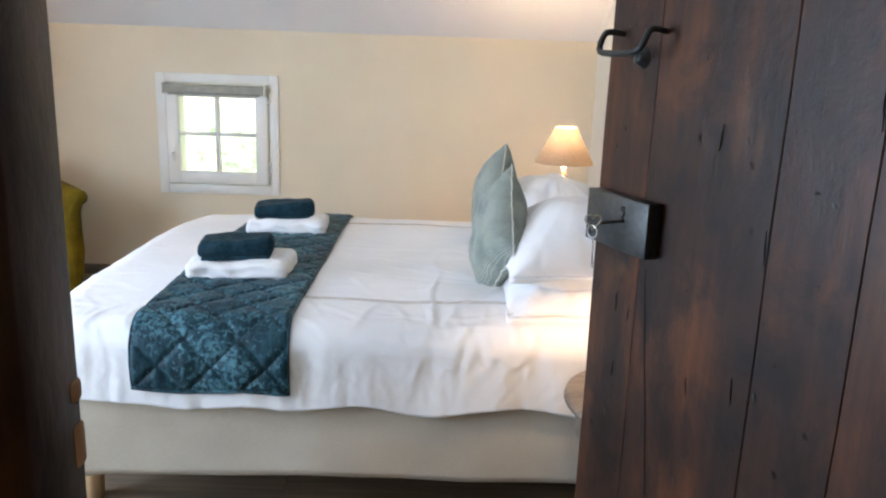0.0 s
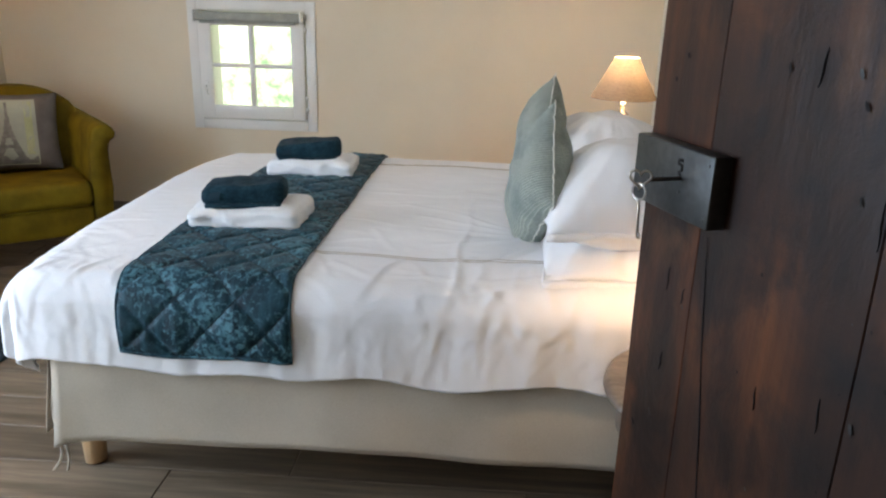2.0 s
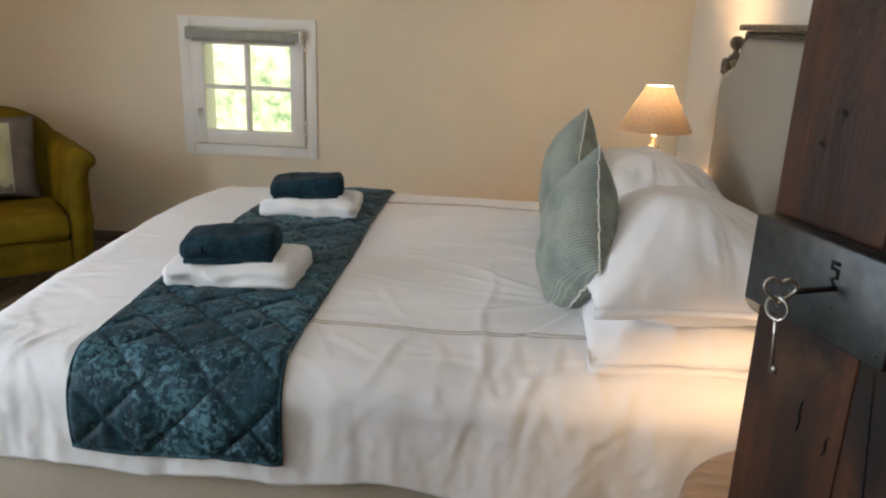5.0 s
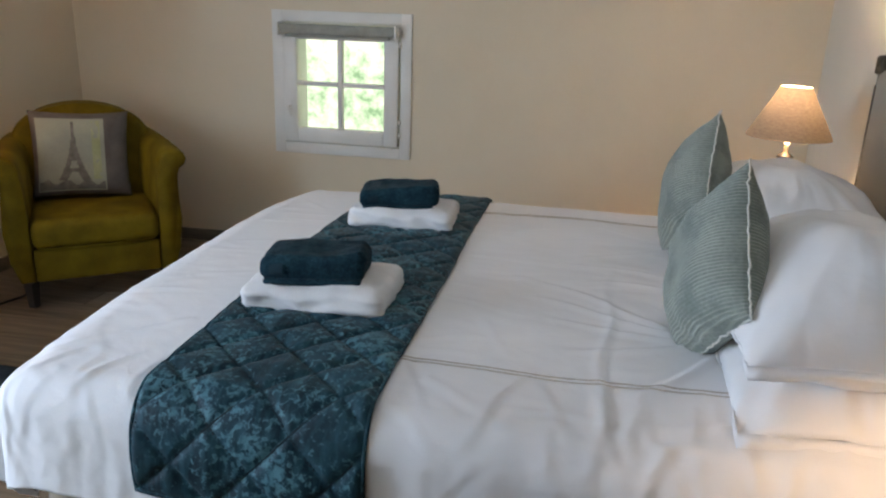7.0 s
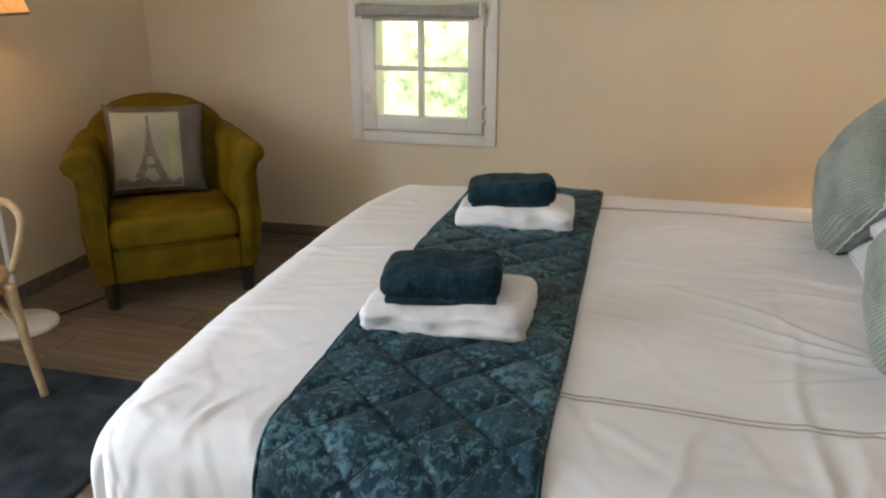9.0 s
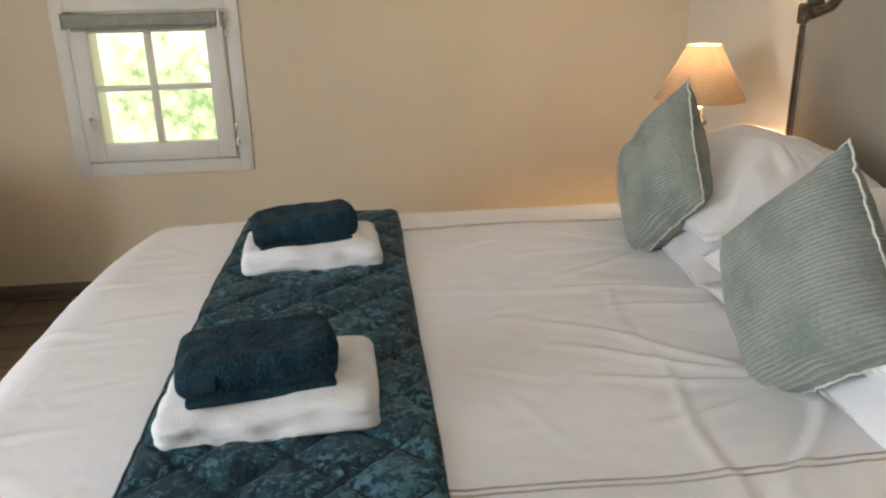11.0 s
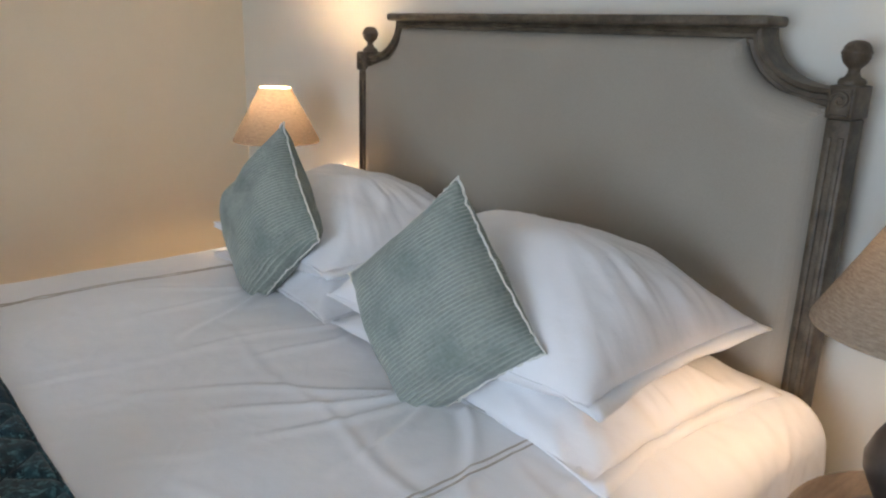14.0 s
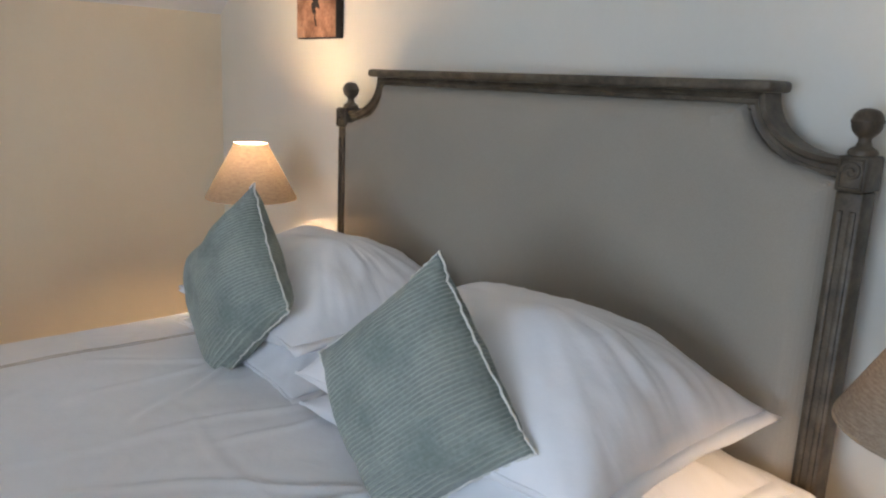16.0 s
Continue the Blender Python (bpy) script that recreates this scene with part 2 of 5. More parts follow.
def crushed_velvet():
    """Dark pile with crisp paler flecks where it lies crushed, gathered in patches."""
    m = material("teal_crushed_velvet", (0.0022, 0.016, 0.024), (0.0080, 0.045, 0.063), 0.55, 9, fine=60, bump=0.35, wear=0.4, sheen=0.05, spec=0.2, bump_distance=0.004)
    n, link = m.node_tree.nodes, m.node_tree.links.new
    b, tc = n["Principled BSDF"], n.new("ShaderNodeTexCoord")
    fleck, patch, both = n.new("ShaderNodeTexNoise"), n.new("ShaderNodeTexNoise"), n.new("ShaderNodeMath")
    fleck.inputs["Scale"].default_value, fleck.inputs["Detail"].default_value, fleck.inputs["Roughness"].default_value, fleck.inputs["Distortion"].default_value = 70.0, 6.0, 0.70, 0.5
    patch.inputs["Scale"].default_value, patch.inputs["Detail"].default_value = 5.5, 2.0
    link(tc.outputs["Object"], fleck.inputs["Vector"]), link(tc.outputs["Object"], patch.inputs["Vector"])
    both.operation, both.inputs[1].default_value = "MULTIPLY_ADD", 0.40
    link(patch.outputs["Fac"], both.inputs[0]), link(fleck.outputs["Fac"], both.inputs[2])
    r, mix = n.new("ShaderNodeValToRGB"), n.new("ShaderNodeMix")
    r.color_ramp.elements[0].position, r.color_ramp.elements[1].position = 0.715, 0.81
    link(both.outputs[0], r.inputs[0])
    mix.data_type = "RGBA"
    link(r.outputs[0], mix.inputs[0]), link(b.inputs["Base Color"].links[0].from_socket, mix.inputs[6])
    mix.inputs[7].default_value = (0.068, 0.200, 0.240, 1)
    # the nap also lies in long soft streaks across the cloth
    mp, streak, sr, mix2 = n.new("ShaderNodeMapping"), n.new("ShaderNodeTexNoise"), n.new("ShaderNodeValToRGB"), n.new("ShaderNodeMix")
    mp.inputs["Scale"].default_value = (3.2, 0.8, 0.8)
    streak.inputs["Scale"].default_value, streak.inputs["Detail"].default_value, streak.inputs["Roughness"].default_value, streak.inputs["Distortion"].default_value = 16.0, 4.0, 0.6, 0.6
    link(tc.outputs["Object"], mp.inputs[0]), link(mp.outputs[0], streak.inputs["Vector"]), link(streak.outputs["Fac"], sr.inputs[0])
    sr.color_ramp.elements[0].position, sr.color_ramp.elements[1].position = 0.45, 0.72
    sr.color_ramp.elements[1].color = (0.7, 0.7, 0.7, 1)
    mix2.data_type = "RGBA"
    link(sr.outputs[0], mix2.inputs[0]), link(mix.outputs[2], mix2.inputs[6])
    mix2.inputs[7].default_value = (0.025, 0.108, 0.140, 1)
    link(mix2.outputs[2], b.inputs["Base Color"])
    return m


VELVET = crushed_velvet()
MUSTARD = material("mustard_velvet", (0.106, 0.067, 0.0030), (0.185, 0.122, 0.0075), 0.75, 7, fine=180, bump=0.2, wear=0.25, sheen=0.0, spec=0.15)


def crinkle_weave(m, spacing, tone):
    """Thin pale cords across the cloth's x that wander a little and stand out more in some places than in others."""
    n, link = m.node_tree.nodes, m.node_tree.links.new
    b, tc, cords, where, r, fade, share, mix, bp = n["Principled BSDF"], n.new("ShaderNodeTexCoord"), n.new("ShaderNodeTexWave"), n.new("ShaderNodeTexNoise"), n.new("ShaderNodeValToRGB"), n.new("ShaderNodeMapRange"), n.new("ShaderNodeMath"), n.new("ShaderNodeMix"), n.new("ShaderNodeBump")
    cords.bands_direction = "X"
    cords.inputs["Scale"].default_value, cords.inputs["Distortion"].default_value, cords.inputs["Detail"].default_value, cords.inputs["Detail Scale"].default_value = 0.314 / spacing, 3.2, 3.0, 0.30
    where.inputs["Scale"].default_value, where.inputs["Detail"].default_value = 11.0, 3.0
    link(tc.outputs["Object"], cords.inputs["Vector"]), link(tc.outputs["Object"], where.inputs["Vector"])
    r.color_ramp.elements[0].position, r.color_ramp.elements[1].position = 0.45, 0.95
    fade.inputs["From Min"].default_value, fade.inputs["From Max"].default_value, fade.inputs["To Min"].default_value, fade.inputs["To Max"].default_value = 0.36, 0.64, 0.10, 0.95
    share.operation = "MULTIPLY"
    link(cords.outputs["Fac"], r.inputs[0]), link(where.outputs["Fac"], fade.inputs["Value"]), link(r.outputs[0], share.inputs[0]), link(fade.outputs[0], share.inputs[1])
    mix.data_type = "RGBA"
    mix.inputs[7].default_value = (*tone, 1)
    link(share.outputs[0], mix.inputs[0]), link(b.inputs["Base Color"].links[0].from_socket, mix.inputs[6]), link(mix.outputs[2], b.inputs["Base Color"])
    bp.inputs["Strength"].default_value, bp.inputs["Distance"].default_value = 0.8, 0.0035
    link(share.outputs[0], bp.inputs["Height"]), link(b.inputs["Normal"].links[0].from_socket, bp.inputs["Normal"]), link(bp.outputs[0], b.inputs["Normal"])
    return m


SAGE = crinkle_weave(material("sage_ribbed_cotton", (0.205, 0.245, 0.215), (0.290, 0.325, 0.283), 0.9, 10, fine=120, bump=0.35, wear=0.4, sheen=0.2, spec=0.1), 0.0080, (0.44, 0.47, 0.40))
PIPING = material("cream_piping", (0.66, 0.65, 0.58), (0.76, 0.75, 0.68), 0.9, 60, fine=200, bump=0.4)
SHADE_MAT = ribbed(material("linen_shade", (0.24, 0.185, 0.135), (0.32, 0.255, 0.19), 0.9, 60, (1, 1, 6), fine=260, bump=0.35, wear=0.35, spec=0.1), "Z", 60, 0.3, 0.001)
UPHOLSTERY = material("taupe_upholstery", (0.338, 0.302, 0.250), (0.352, 0.316, 0.261), 0.9, 5, fine=350, bump=0.25, wear=0.1, spec=0.15)
GREY_WOOD = material("limed_wood", (0.056, 0.041, 0.026), (0.128, 0.098, 0.064), 0.5, 8, (3, 3, 3), fine=60, bump=0.3, wear=0.5)
TABLE_WOOD = material("grey_table_wood", (0.10, 0.075, 0.055), (0.19, 0.15, 0.115), 0.5, 6, (1, 6, 6), fine=50, bump=0.25, wear=0.4)
DARK_BASE = material("dark_turned_base", (0.022, 0.018, 0.015), (0.050, 0.041, 0.034), 0.4, 14, fine=60, bump=0.2, wear=0.4)
BRASS = material("aged_brass", (0.30, 0.24, 0.15), (0.45, 0.37, 0.25), 0.35, 20, fine=70, bump=0.1, metal=0.9)
WHITE_PAINT = material("white_lacquer", (0.79, 0.77, 0.705), (0.84, 0.82, 0.755), 0.4, 5, fine=60, bump=0.06, wear=0.05)
BLIND_CLOTH = material("blind_cloth", (0.33, 0.33, 0.28), (0.40, 0.40, 0.34), 0.85, 20, fine=220, bump=0.25)
RUG = material("blue_rug", (0.011, 0.019, 0.024), (0.034, 0.049, 0.058), 0.95, 9, fine=190, bump=0.9, wear=0.6, sheen=0.03, spec=0.1, bump_distance=0.006)
BEECH = material("pale_bentwood", (0.42, 0.28, 0.15), (0.55, 0.39, 0.23), 0.45, 5, (3, 3, 3), fine=60, bump=0.15, wear=0.3)
RATTAN = material("woven_seat", (0.50, 0.36, 0.20), (0.62, 0.47, 0.29), 0.7, 60, fine=180, bump=0.7, wear=0.4)
DARK_LEG = material("dark_leg_wood", (0.012, 0.009, 0.008), (0.025, 0.018, 0.014), 0.4, 8, fine=50, bump=0.2)
PINE_LEG = material("beech_leg", (0.48, 0.29, 0.14), (0.58, 0.37, 0.20), 0.45, 8, (2, 2, 0.5), fine=50, bump=0.15)
TAUPE = material("taupe_canvas", (0.10, 0.082, 0.070), (0.15, 0.125, 0.11), 0.9, 10, fine=220, bump=0.3, wear=0.2)
PRINT = material("print_sky", (0.29, 0.30, 0.24), (0.38, 0.385, 0.29), 0.9, 5, fine=200, bump=0.2, wear=0.15)
PRINT_INK = material("print_ink", (0.15, 0.14, 0.12), (0.22, 0.205, 0.175), 0.9, 30, fine=160, bump=0.2, wear=0.4)
PRINT_LIME = material("print_lime", (0.34, 0.35, 0.18), (0.43, 0.43, 0.25), 0.9, 12, fine=160, bump=0.2, wear=0.2)
CABLE = material("black_cable", (0.012, 0.012, 0.012), (0.02, 0.02, 0.02), 0.5, bump=0)
CANVAS_ART = material("sepia_canvas", (0.20, 0.09, 0.05), (0.55, 0.30, 0.19), 0.8, 14, fine=90, bump=0.2, wear=0.4, detail=6)
CANVAS_EDGE = material("dark_canvas_edge", (0.012, 0.010, 0.009), (0.03, 0.022, 0.018), 0.8, 14, fine=90, bump=0.2)
GRASS = material("meadow", (0.07, 0.12, 0.03), (0.14, 0.19, 0.06), 0.9, 0.8, fine=12, bump=0.5)

GLASS = bpy.data.materials.new("window_glass")
GLASS.use_nodes = True
gb = GLASS.node_tree.nodes["Principled BSDF"]
gb.inputs["Transmission Weight"].default_value, gb.inputs["Roughness"].default_value, gb.inputs["IOR"].default_value = 1.0, 0.0, 1.02
gb.inputs["Base Color"].default_value = (0.97, 1.0, 0.98, 1)


def lit_cloth(m, share=0.55):
    """Lets lamplight shine through a shade's cloth."""
    n, link = m.node_tree.nodes, m.node_tree.links.new
    b, out = n["Principled BSDF"], n["Material Output"]
    t, mix = n.new("ShaderNodeBsdfTranslucent"), n.new("ShaderNodeMixShader")
    link(b.inputs["Base Color"].links[0].from_socket, t.inputs["Color"])
    mix.inputs[0].default_value = share
    link(b.outputs[0], mix.inputs[1]), link(t.outputs[0], mix.inputs[2]), link(mix.outputs[0], out.inputs["Surface"])
    return m


lit_cloth(SHADE_MAT, 0.029)
PLEATED = lit_cloth(material("pleated_shade", (0.62, 0.45, 0.27), (0.72, 0.55, 0.36), 0.9, 40, fine=200, bump=0.2), 0.5)
BULB = bpy.data.materials.new("bulb_glow")
BULB.use_nodes = True
BULB.node_tree.nodes["Principled BSDF"].inputs["Emission Color"].default_value = (1.0, 0.72, 0.42, 1)
BULB.node_tree.nodes["Principled BSDF"].inputs["Emission Strength"].default_value = 6.0

# ---------------------------------------------------------------- mesh helpers


def finish(bm, name, mat, smooth=True):
    bmesh.ops.recalc_face_normals(bm, faces=bm.faces)
    me = bpy.data.meshes.new(name)
    for f in bm.faces:
        f.smooth = smooth
    bm.to_mesh(me)
    bm.free()
    me.materials.append(mat)
    return me


def part(name, bm, mat, parent, label="", m=None, smooth=True):
    """One mesh object under a thing or a part, or a top-level mesh where parent is None."""
    me = finish(bm, name, mat, smooth) if isinstance(bm, bmesh.types.BMesh) else bm
    ob = new(name, me)
    if parent:
        ob.parent = parent
    if m is not None:
        ob.matrix_basis = m
    if label:
        ob["label"] = label
    return ob


def thing(name, label, category, m=None, group="", kind=""):
    ob = new(name)
    ob.empty_display_size = 0.1
    if m is not None:
        ob.matrix_basis = m
    return tagged(ob, label, category, group, kind)


def solid(name, bm, mat, label, category, m=None, group="", kind="", smooth=True):
    ob = part(name, bm, mat, None, "", m, smooth)
    return tagged(ob, label, category, group, kind)


def box(x0, x1, y0, y1, z0, z1, bevel=0.0, segments=2, bm=None):
    bm = bm or bmesh.new()
    vs = bmesh.ops.create_cube(bm, size=1.0)["verts"]
    bmesh.ops.transform(bm, matrix=Matrix.Translation(((x0 + x1) / 2, (y0 + y1) / 2, (z0 + z1) / 2)) @ Matrix.Diagonal((x1 - x0, y1 - y0, z1 - z0, 1)), verts=vs)
    if bevel:
        edges = list({e for v in vs for e in v.link_edges})
        bmesh.ops.bevel(bm, geom=edges, offset=bevel, segments=segments, profile=0.5, affect="EDGES")
    return bm


def lathe(profile, n=32, bm=None):
    bm = bm or bmesh.new()
    rings = []
    for r, z in profile:
        rings.append([bm.verts.new((r * math.cos(2 * math.pi * i / n), r * math.sin(2 * math.pi * i / n), z)) for i in range(n)] if r > 1e-6 else [bm.verts.new((0, 0, z))])
    for a, b in zip(rings, rings[1:]):
        for i in range(n):
            j = (i + 1) % n
            if len(a) == 1 and len(b) > 1:
                bm.faces.new((a[0], b[i], b[j]))
            elif len(b) == 1 and len(a) > 1:
                bm.faces.new((a[i], a[j], b[0]))
            elif len(a) > 1:
                bm.faces.new((a[i], a[j], b[j], b[i]))
    return bm


def tube(points, radius, n=8, closed=False, bm=None):
    bm = bm or bmesh.new()
    pts = [Vector(p) for p in points]
    rings, count, side = [], len(pts), None
    for i, p in enumerate(pts):
        a = pts[(i - 1) % count] if closed or i > 0 else p
        b = pts[(i + 1) % count] if closed or i < count - 1 else p
        d = (b - a).normalized()
        s = d.cross(Vector((0, 0, 1)))
        s = s.normalized() if s.length > 1e-3 else d.cross(Vector((0, 1, 0))).normalized()
        s = -s if side is not None and s.dot(side) < 0 else s
        side = s
        u = s.cross(d)
        r = radius[i] if isinstance(radius, (list, tuple)) else radius
        rings.append([bm.verts.new(p + r * (math.cos(2 * math.pi * k / n) * s + math.sin(2 * math.pi * k / n) * u)) for k in range(n)])
    for i in range(count if closed else count - 1):
        a, b = rings[i], rings[(i + 1) % count]
        for k in range(n):
            bm.faces.new((a[k], a[(k + 1) % n], b[(k + 1) % n], b[k]))
    if not closed:
        bm.faces.new(rings[0]), bm.faces.new(rings[-1])
    return bm


def curve(points, steps=8):
    """A smooth line through points."""
    pts, out = [Vector(p) for p in points], []
    for i in range(len(pts) - 1):
        p0, p1, p2, p3 = pts[max(i - 1, 0)], pts[i], pts[i + 1], pts[min(i + 2, len(pts) - 1)]
        for k in range(steps):
            t = k / steps
            out.append(0.5 * (2 * p1 + (p2 - p0) * t + (2 * p0 - 5 * p1 + 4 * p2 - p3) * t * t + (3 * p1 - p0 - 3 * p2 + p3) * t ** 3))
    return out + [pts[-1]]


def sheet(f, nu, nv, bm=None):
    """A surface f(u, v), u and v from 0 to 1."""
    bm = bm or bmesh.new()
    g = [[bm.verts.new(f(i / nu, j / nv)) for j in range(nv + 1)] for i in range(nu + 1)]
    for i in range(nu):
        for j in range(nv):
            bm.faces.new((g[i][j], g[i + 1][j], g[i + 1][j + 1], g[i][j + 1]))
    return bm


def thicken(bm, t):
    """Gives an open sheet a second layer t below it and closes its edges."""
    bm.normal_update()
    vs, fs = list(bm.verts), list(bm.faces)
    rim = [(e.verts[0], e.verts[1]) for e in bm.edges if len(e.link_faces) == 1]
    low = {v: bm.verts.new(v.co - v.normal * t) for v in vs}
    for f in fs:
        bm.faces.new([low[v] for v in reversed(f.verts)])
    for a, b in rim:
        bm.faces.new((a, b, low[b], low[a]))
    return bm


def prism(outline, y0, y1, bevel=0.0, bm=None):
    """An outline in x and z, drawn out along y."""
    bm = bm or bmesh.new()
    a = [bm.verts.new((x, y0, z)) for x, z in outline]
    b = [bm.verts.new((x, y1, z)) for x, z in outline]
    faces = [bm.faces.new(a), bm.faces.new(list(reversed(b)))]
    for i in range(len(a)):
        j = (i + 1) % len(a)
        bm.faces.new((a[j], a[i], b[i], b[j]))
    if bevel:
        bmesh.ops.bevel(bm, geom=[e for f in faces for e in f.edges], offset=bevel, segments=3, profile=0.5, affect="EDGES")
    return bm


def moulding(path, profile):
    """Sweeps a profile of (inward, depth) along a line in y and z; depth goes along x."""
    bm, rows = bmesh.new(), []
    pts = [Vector(p) for p in path]
    for i, p in enumerate(pts):
        d1 = (p - pts[i - 1]).normalized() if i else (pts[1] - p).normalized()
        d2 = (pts[i + 1] - p).normalized() if i < len(pts) - 1 else d1
        n1, n2 = Vector((d1.y, -d1.x)), Vector((d2.y, -d2.x))
        nn = (n1 + n2).normalized()
        nn = nn / max(nn.dot(n1), 0.4)
        rows.append([bm.verts.new((x, p.x + nn.x * o, p.y + nn.y * o)) for o, x in profile])
    for a, b in zip(rows, rows[1:]):
        for k in range(len(profile)):
            j = (k + 1) % len(profile)
            bm.faces.new((a[k], a[j], b[j], b[k]))
    bm.faces.new(rows[0]), bm.faces.new(list(reversed(rows[-1])))
    return bm


def fnoise(x, y, z, s):
    return noise.noise(Vector((x * s, y * s, z * s)))


def pad_point(u, v, w, h, t, pinch=0.10, seed=0.0, side=1, wrinkle=0.0, flat=4.0):
    """A point of a stuffed cushion's face; u and v from -1 to 1."""
    k = pinch
    x = w / 2 * u * (1 - k * (1 - abs(v) ** 2.2) * abs(u) ** 2) 
    y = h / 2 * v * (1 - k * (1 - abs(u) ** 2.2) * abs(v) ** 2)
    e = max(0.0, (1 - abs(u) ** flat)) ** 0.62 * max(0.0, (1 - abs(v) ** flat)) ** 0.62
    z = side * t / 2 * e
    if wrinkle:
        rim = 1 - e
        z += wrinkle * e ** 0.4 * (fnoise(u * 1.3 + seed, v * 1.3, side, 1.6) + 0.6 * rim * fnoise(u * 3 + seed, v * 3, side * 2.0, 2.2))
    return Vector((x, y, z))


def pad(w, h, t, pinch=0.10, seed=0.0, wrinkle=0.01, n=36, flat=4.0):
    bm = bmesh.new()
    for side in (1, -1):
        sheet(lambda a, b: pad_point(2 * a - 1, 2 * b - 1, w, h, t, pinch, seed, side, wrinkle, flat), n, n, bm)
    bmesh.ops.remove_doubles(bm, verts=bm.verts, dist=0.0005)
    return bm


def pad_rim(w, h, pinch=0.10, steps=24, out=1.0):
    line = []
    for (u0, v0), (u1, v1) in (((-1, -1), (1, -1)), ((1, -1), (1, 1)), ((1, 1), (-1, 1)), ((-1, 1), (-1, -1))):
        for i in range(steps):
            a = i / steps
            p = pad_point(u0 + (u1 - u0) * a, v0 + (v1 - v0) * a, w, h, 0, pinch)
            line.append(p * out)
    return line

# ---------------------------------------------------------------- setting
WT = 0.30


def wall(name, boxes, mat, label):
    bm = bmesh.new()
    for b in boxes:
        box(*b, bm=bm)
    return solid(name, bm, mat, label, "wall", kind="structure", smooth=False)


# window wall with its opening
WX0, WX1, WZ0, WZ1 = -1.985, -1.265, 0.63, 1.335
wall("wall_north", [(XW - WT, WX0, YN, YN + 0.3, FLOOR - 0.1, TOP), (WX1, XE + WT, YN, YN + 0.3, FLOOR - 0.1, TOP),
                    (WX0, WX1, YN, YN + 0.3, FLOOR - 0.1, WZ0), (WX0, WX1, YN, YN + 0.3, WZ1, TOP)], PLASTER, "cream plastered low wall with a small window")
wall("wall_east", [(XE, XE + WT, YS, YN, FLOOR - 0.1, TOP)], WHITE_WALL, "off-white plastered wall behind the bed")
# side wall with a second window opening
wall("wall_west", [(XW - WT, XW, YS, 2.05, FLOOR - 0.1, TOP), (XW - WT, XW, 3.45, YN, FLOOR - 0.1, TOP),
                   (XW - WT, XW, 2.05, 3.45, FLOOR - 0.1, 0.55), (XW - WT, XW, 2.05, 3.45, 1.95, TOP)], PLASTER, "cream plastered side wall with a window opening")
# door wall
DX0, DX1, DTOP = -0.525, 0.60, 2.06
wall("wall_south", [(XW - WT, DX0 - 0.10, YS - 0.25, YS, FLOOR - 0.1, TOP), (DX1 + 0.10, XE + WT, YS - 0.25, YS, FLOOR - 0.1, TOP),
                    (DX0 - 0.10, DX1 + 0.10, YS - 0.25, YS, DTOP + 0.10, TOP)], WHITE_WALL, "plastered wall round the bedroom door")
# hall behind the camera
HX0, HX1, HY0 = -1.6, 1.4, -0.9
wall("hall_wall", [(HX0 - 0.1, HX0, HY0, YS - 0.25, FLOOR - 0.1, 2.5), (HX1, HX1 + 0.1, HY0, YS - 0.25, FLOOR - 0.1, 2.5),
                   (HX0 - 0.1, HX1 + 0.1, HY0 - 0.1, HY0, FLOOR - 0.1, 2.5)], HALL, "plain plastered landing wall")
solid("hall_ceiling", box(HX0 - 0.1, HX1 + 0.1, HY0 - 0.1, YS - 0.25, 2.5, 2.6), CEILING, "plain landing ceiling", "ceiling", kind="structure", smooth=False)
# sloped and flat ceiling
YR = YN - (TOP - KNEE) / math.tan(radians(36))
bm = bmesh.new()
a = [bm.verts.new(p) for p in ((XW - 0.05, YN + 0.05, KNEE - 0.036), (XE + 0.05, YN + 0.05, KNEE - 0.036), (XE + 0.05, YR, TOP), (XW - 0.05, YR, TOP), (XE + 0.05, YS - 0.05, TOP), (XW - 0.05, YS - 0.05, TOP))]
bm.faces.new(a[:4]), bm.faces.new((a[3], a[2], a[4], a[5]))
up = bmesh.ops.extrude_face_region(bm, geom=list(bm.faces))["geom"]
bmesh.ops.translate(bm, verts=[g for g in up if isinstance(g, bmesh.types.BMVert)], vec=(0, 0, 0.15))
solid("ceiling", bm, CEILING, "white sloping attic ceiling", "ceiling", kind="structure", smooth=False)
floor_bm = box(XW - 0.3, XE + 0.3, YS - 0.25, YN + 0.3, FLOOR - 0.12, FLOOR - 0.012)
box(HX0 - 0.1, HX1 + 0.1, HY0 - 0.1, YS - 0.2501, FLOOR - 0.12, FLOOR - 0.012, bm=floor_bm)
floor = solid("floor", floor_bm, SKIRTING, "grey-brown wood plank floor", "floor", kind="structure", smooth=False)


def skirting(name, x0, x1, y0, y1):
    return solid(name, box(x0, x1, y0, y1, FLOOR, FLOOR + 0.075, 0.004, 1), SKIRTING, "dark wood-look skirting board along the wall", "baseboard", kind="structure", smooth=False)


skirting("baseboard", XW + 0.013, XE - 0.013, YN - 0.012, YN)
skirting("baseboard", XW, XW + 0.012, YS, YN)
skirting("baseboard", XE - 0.012, XE, YS, YN - 0.013)

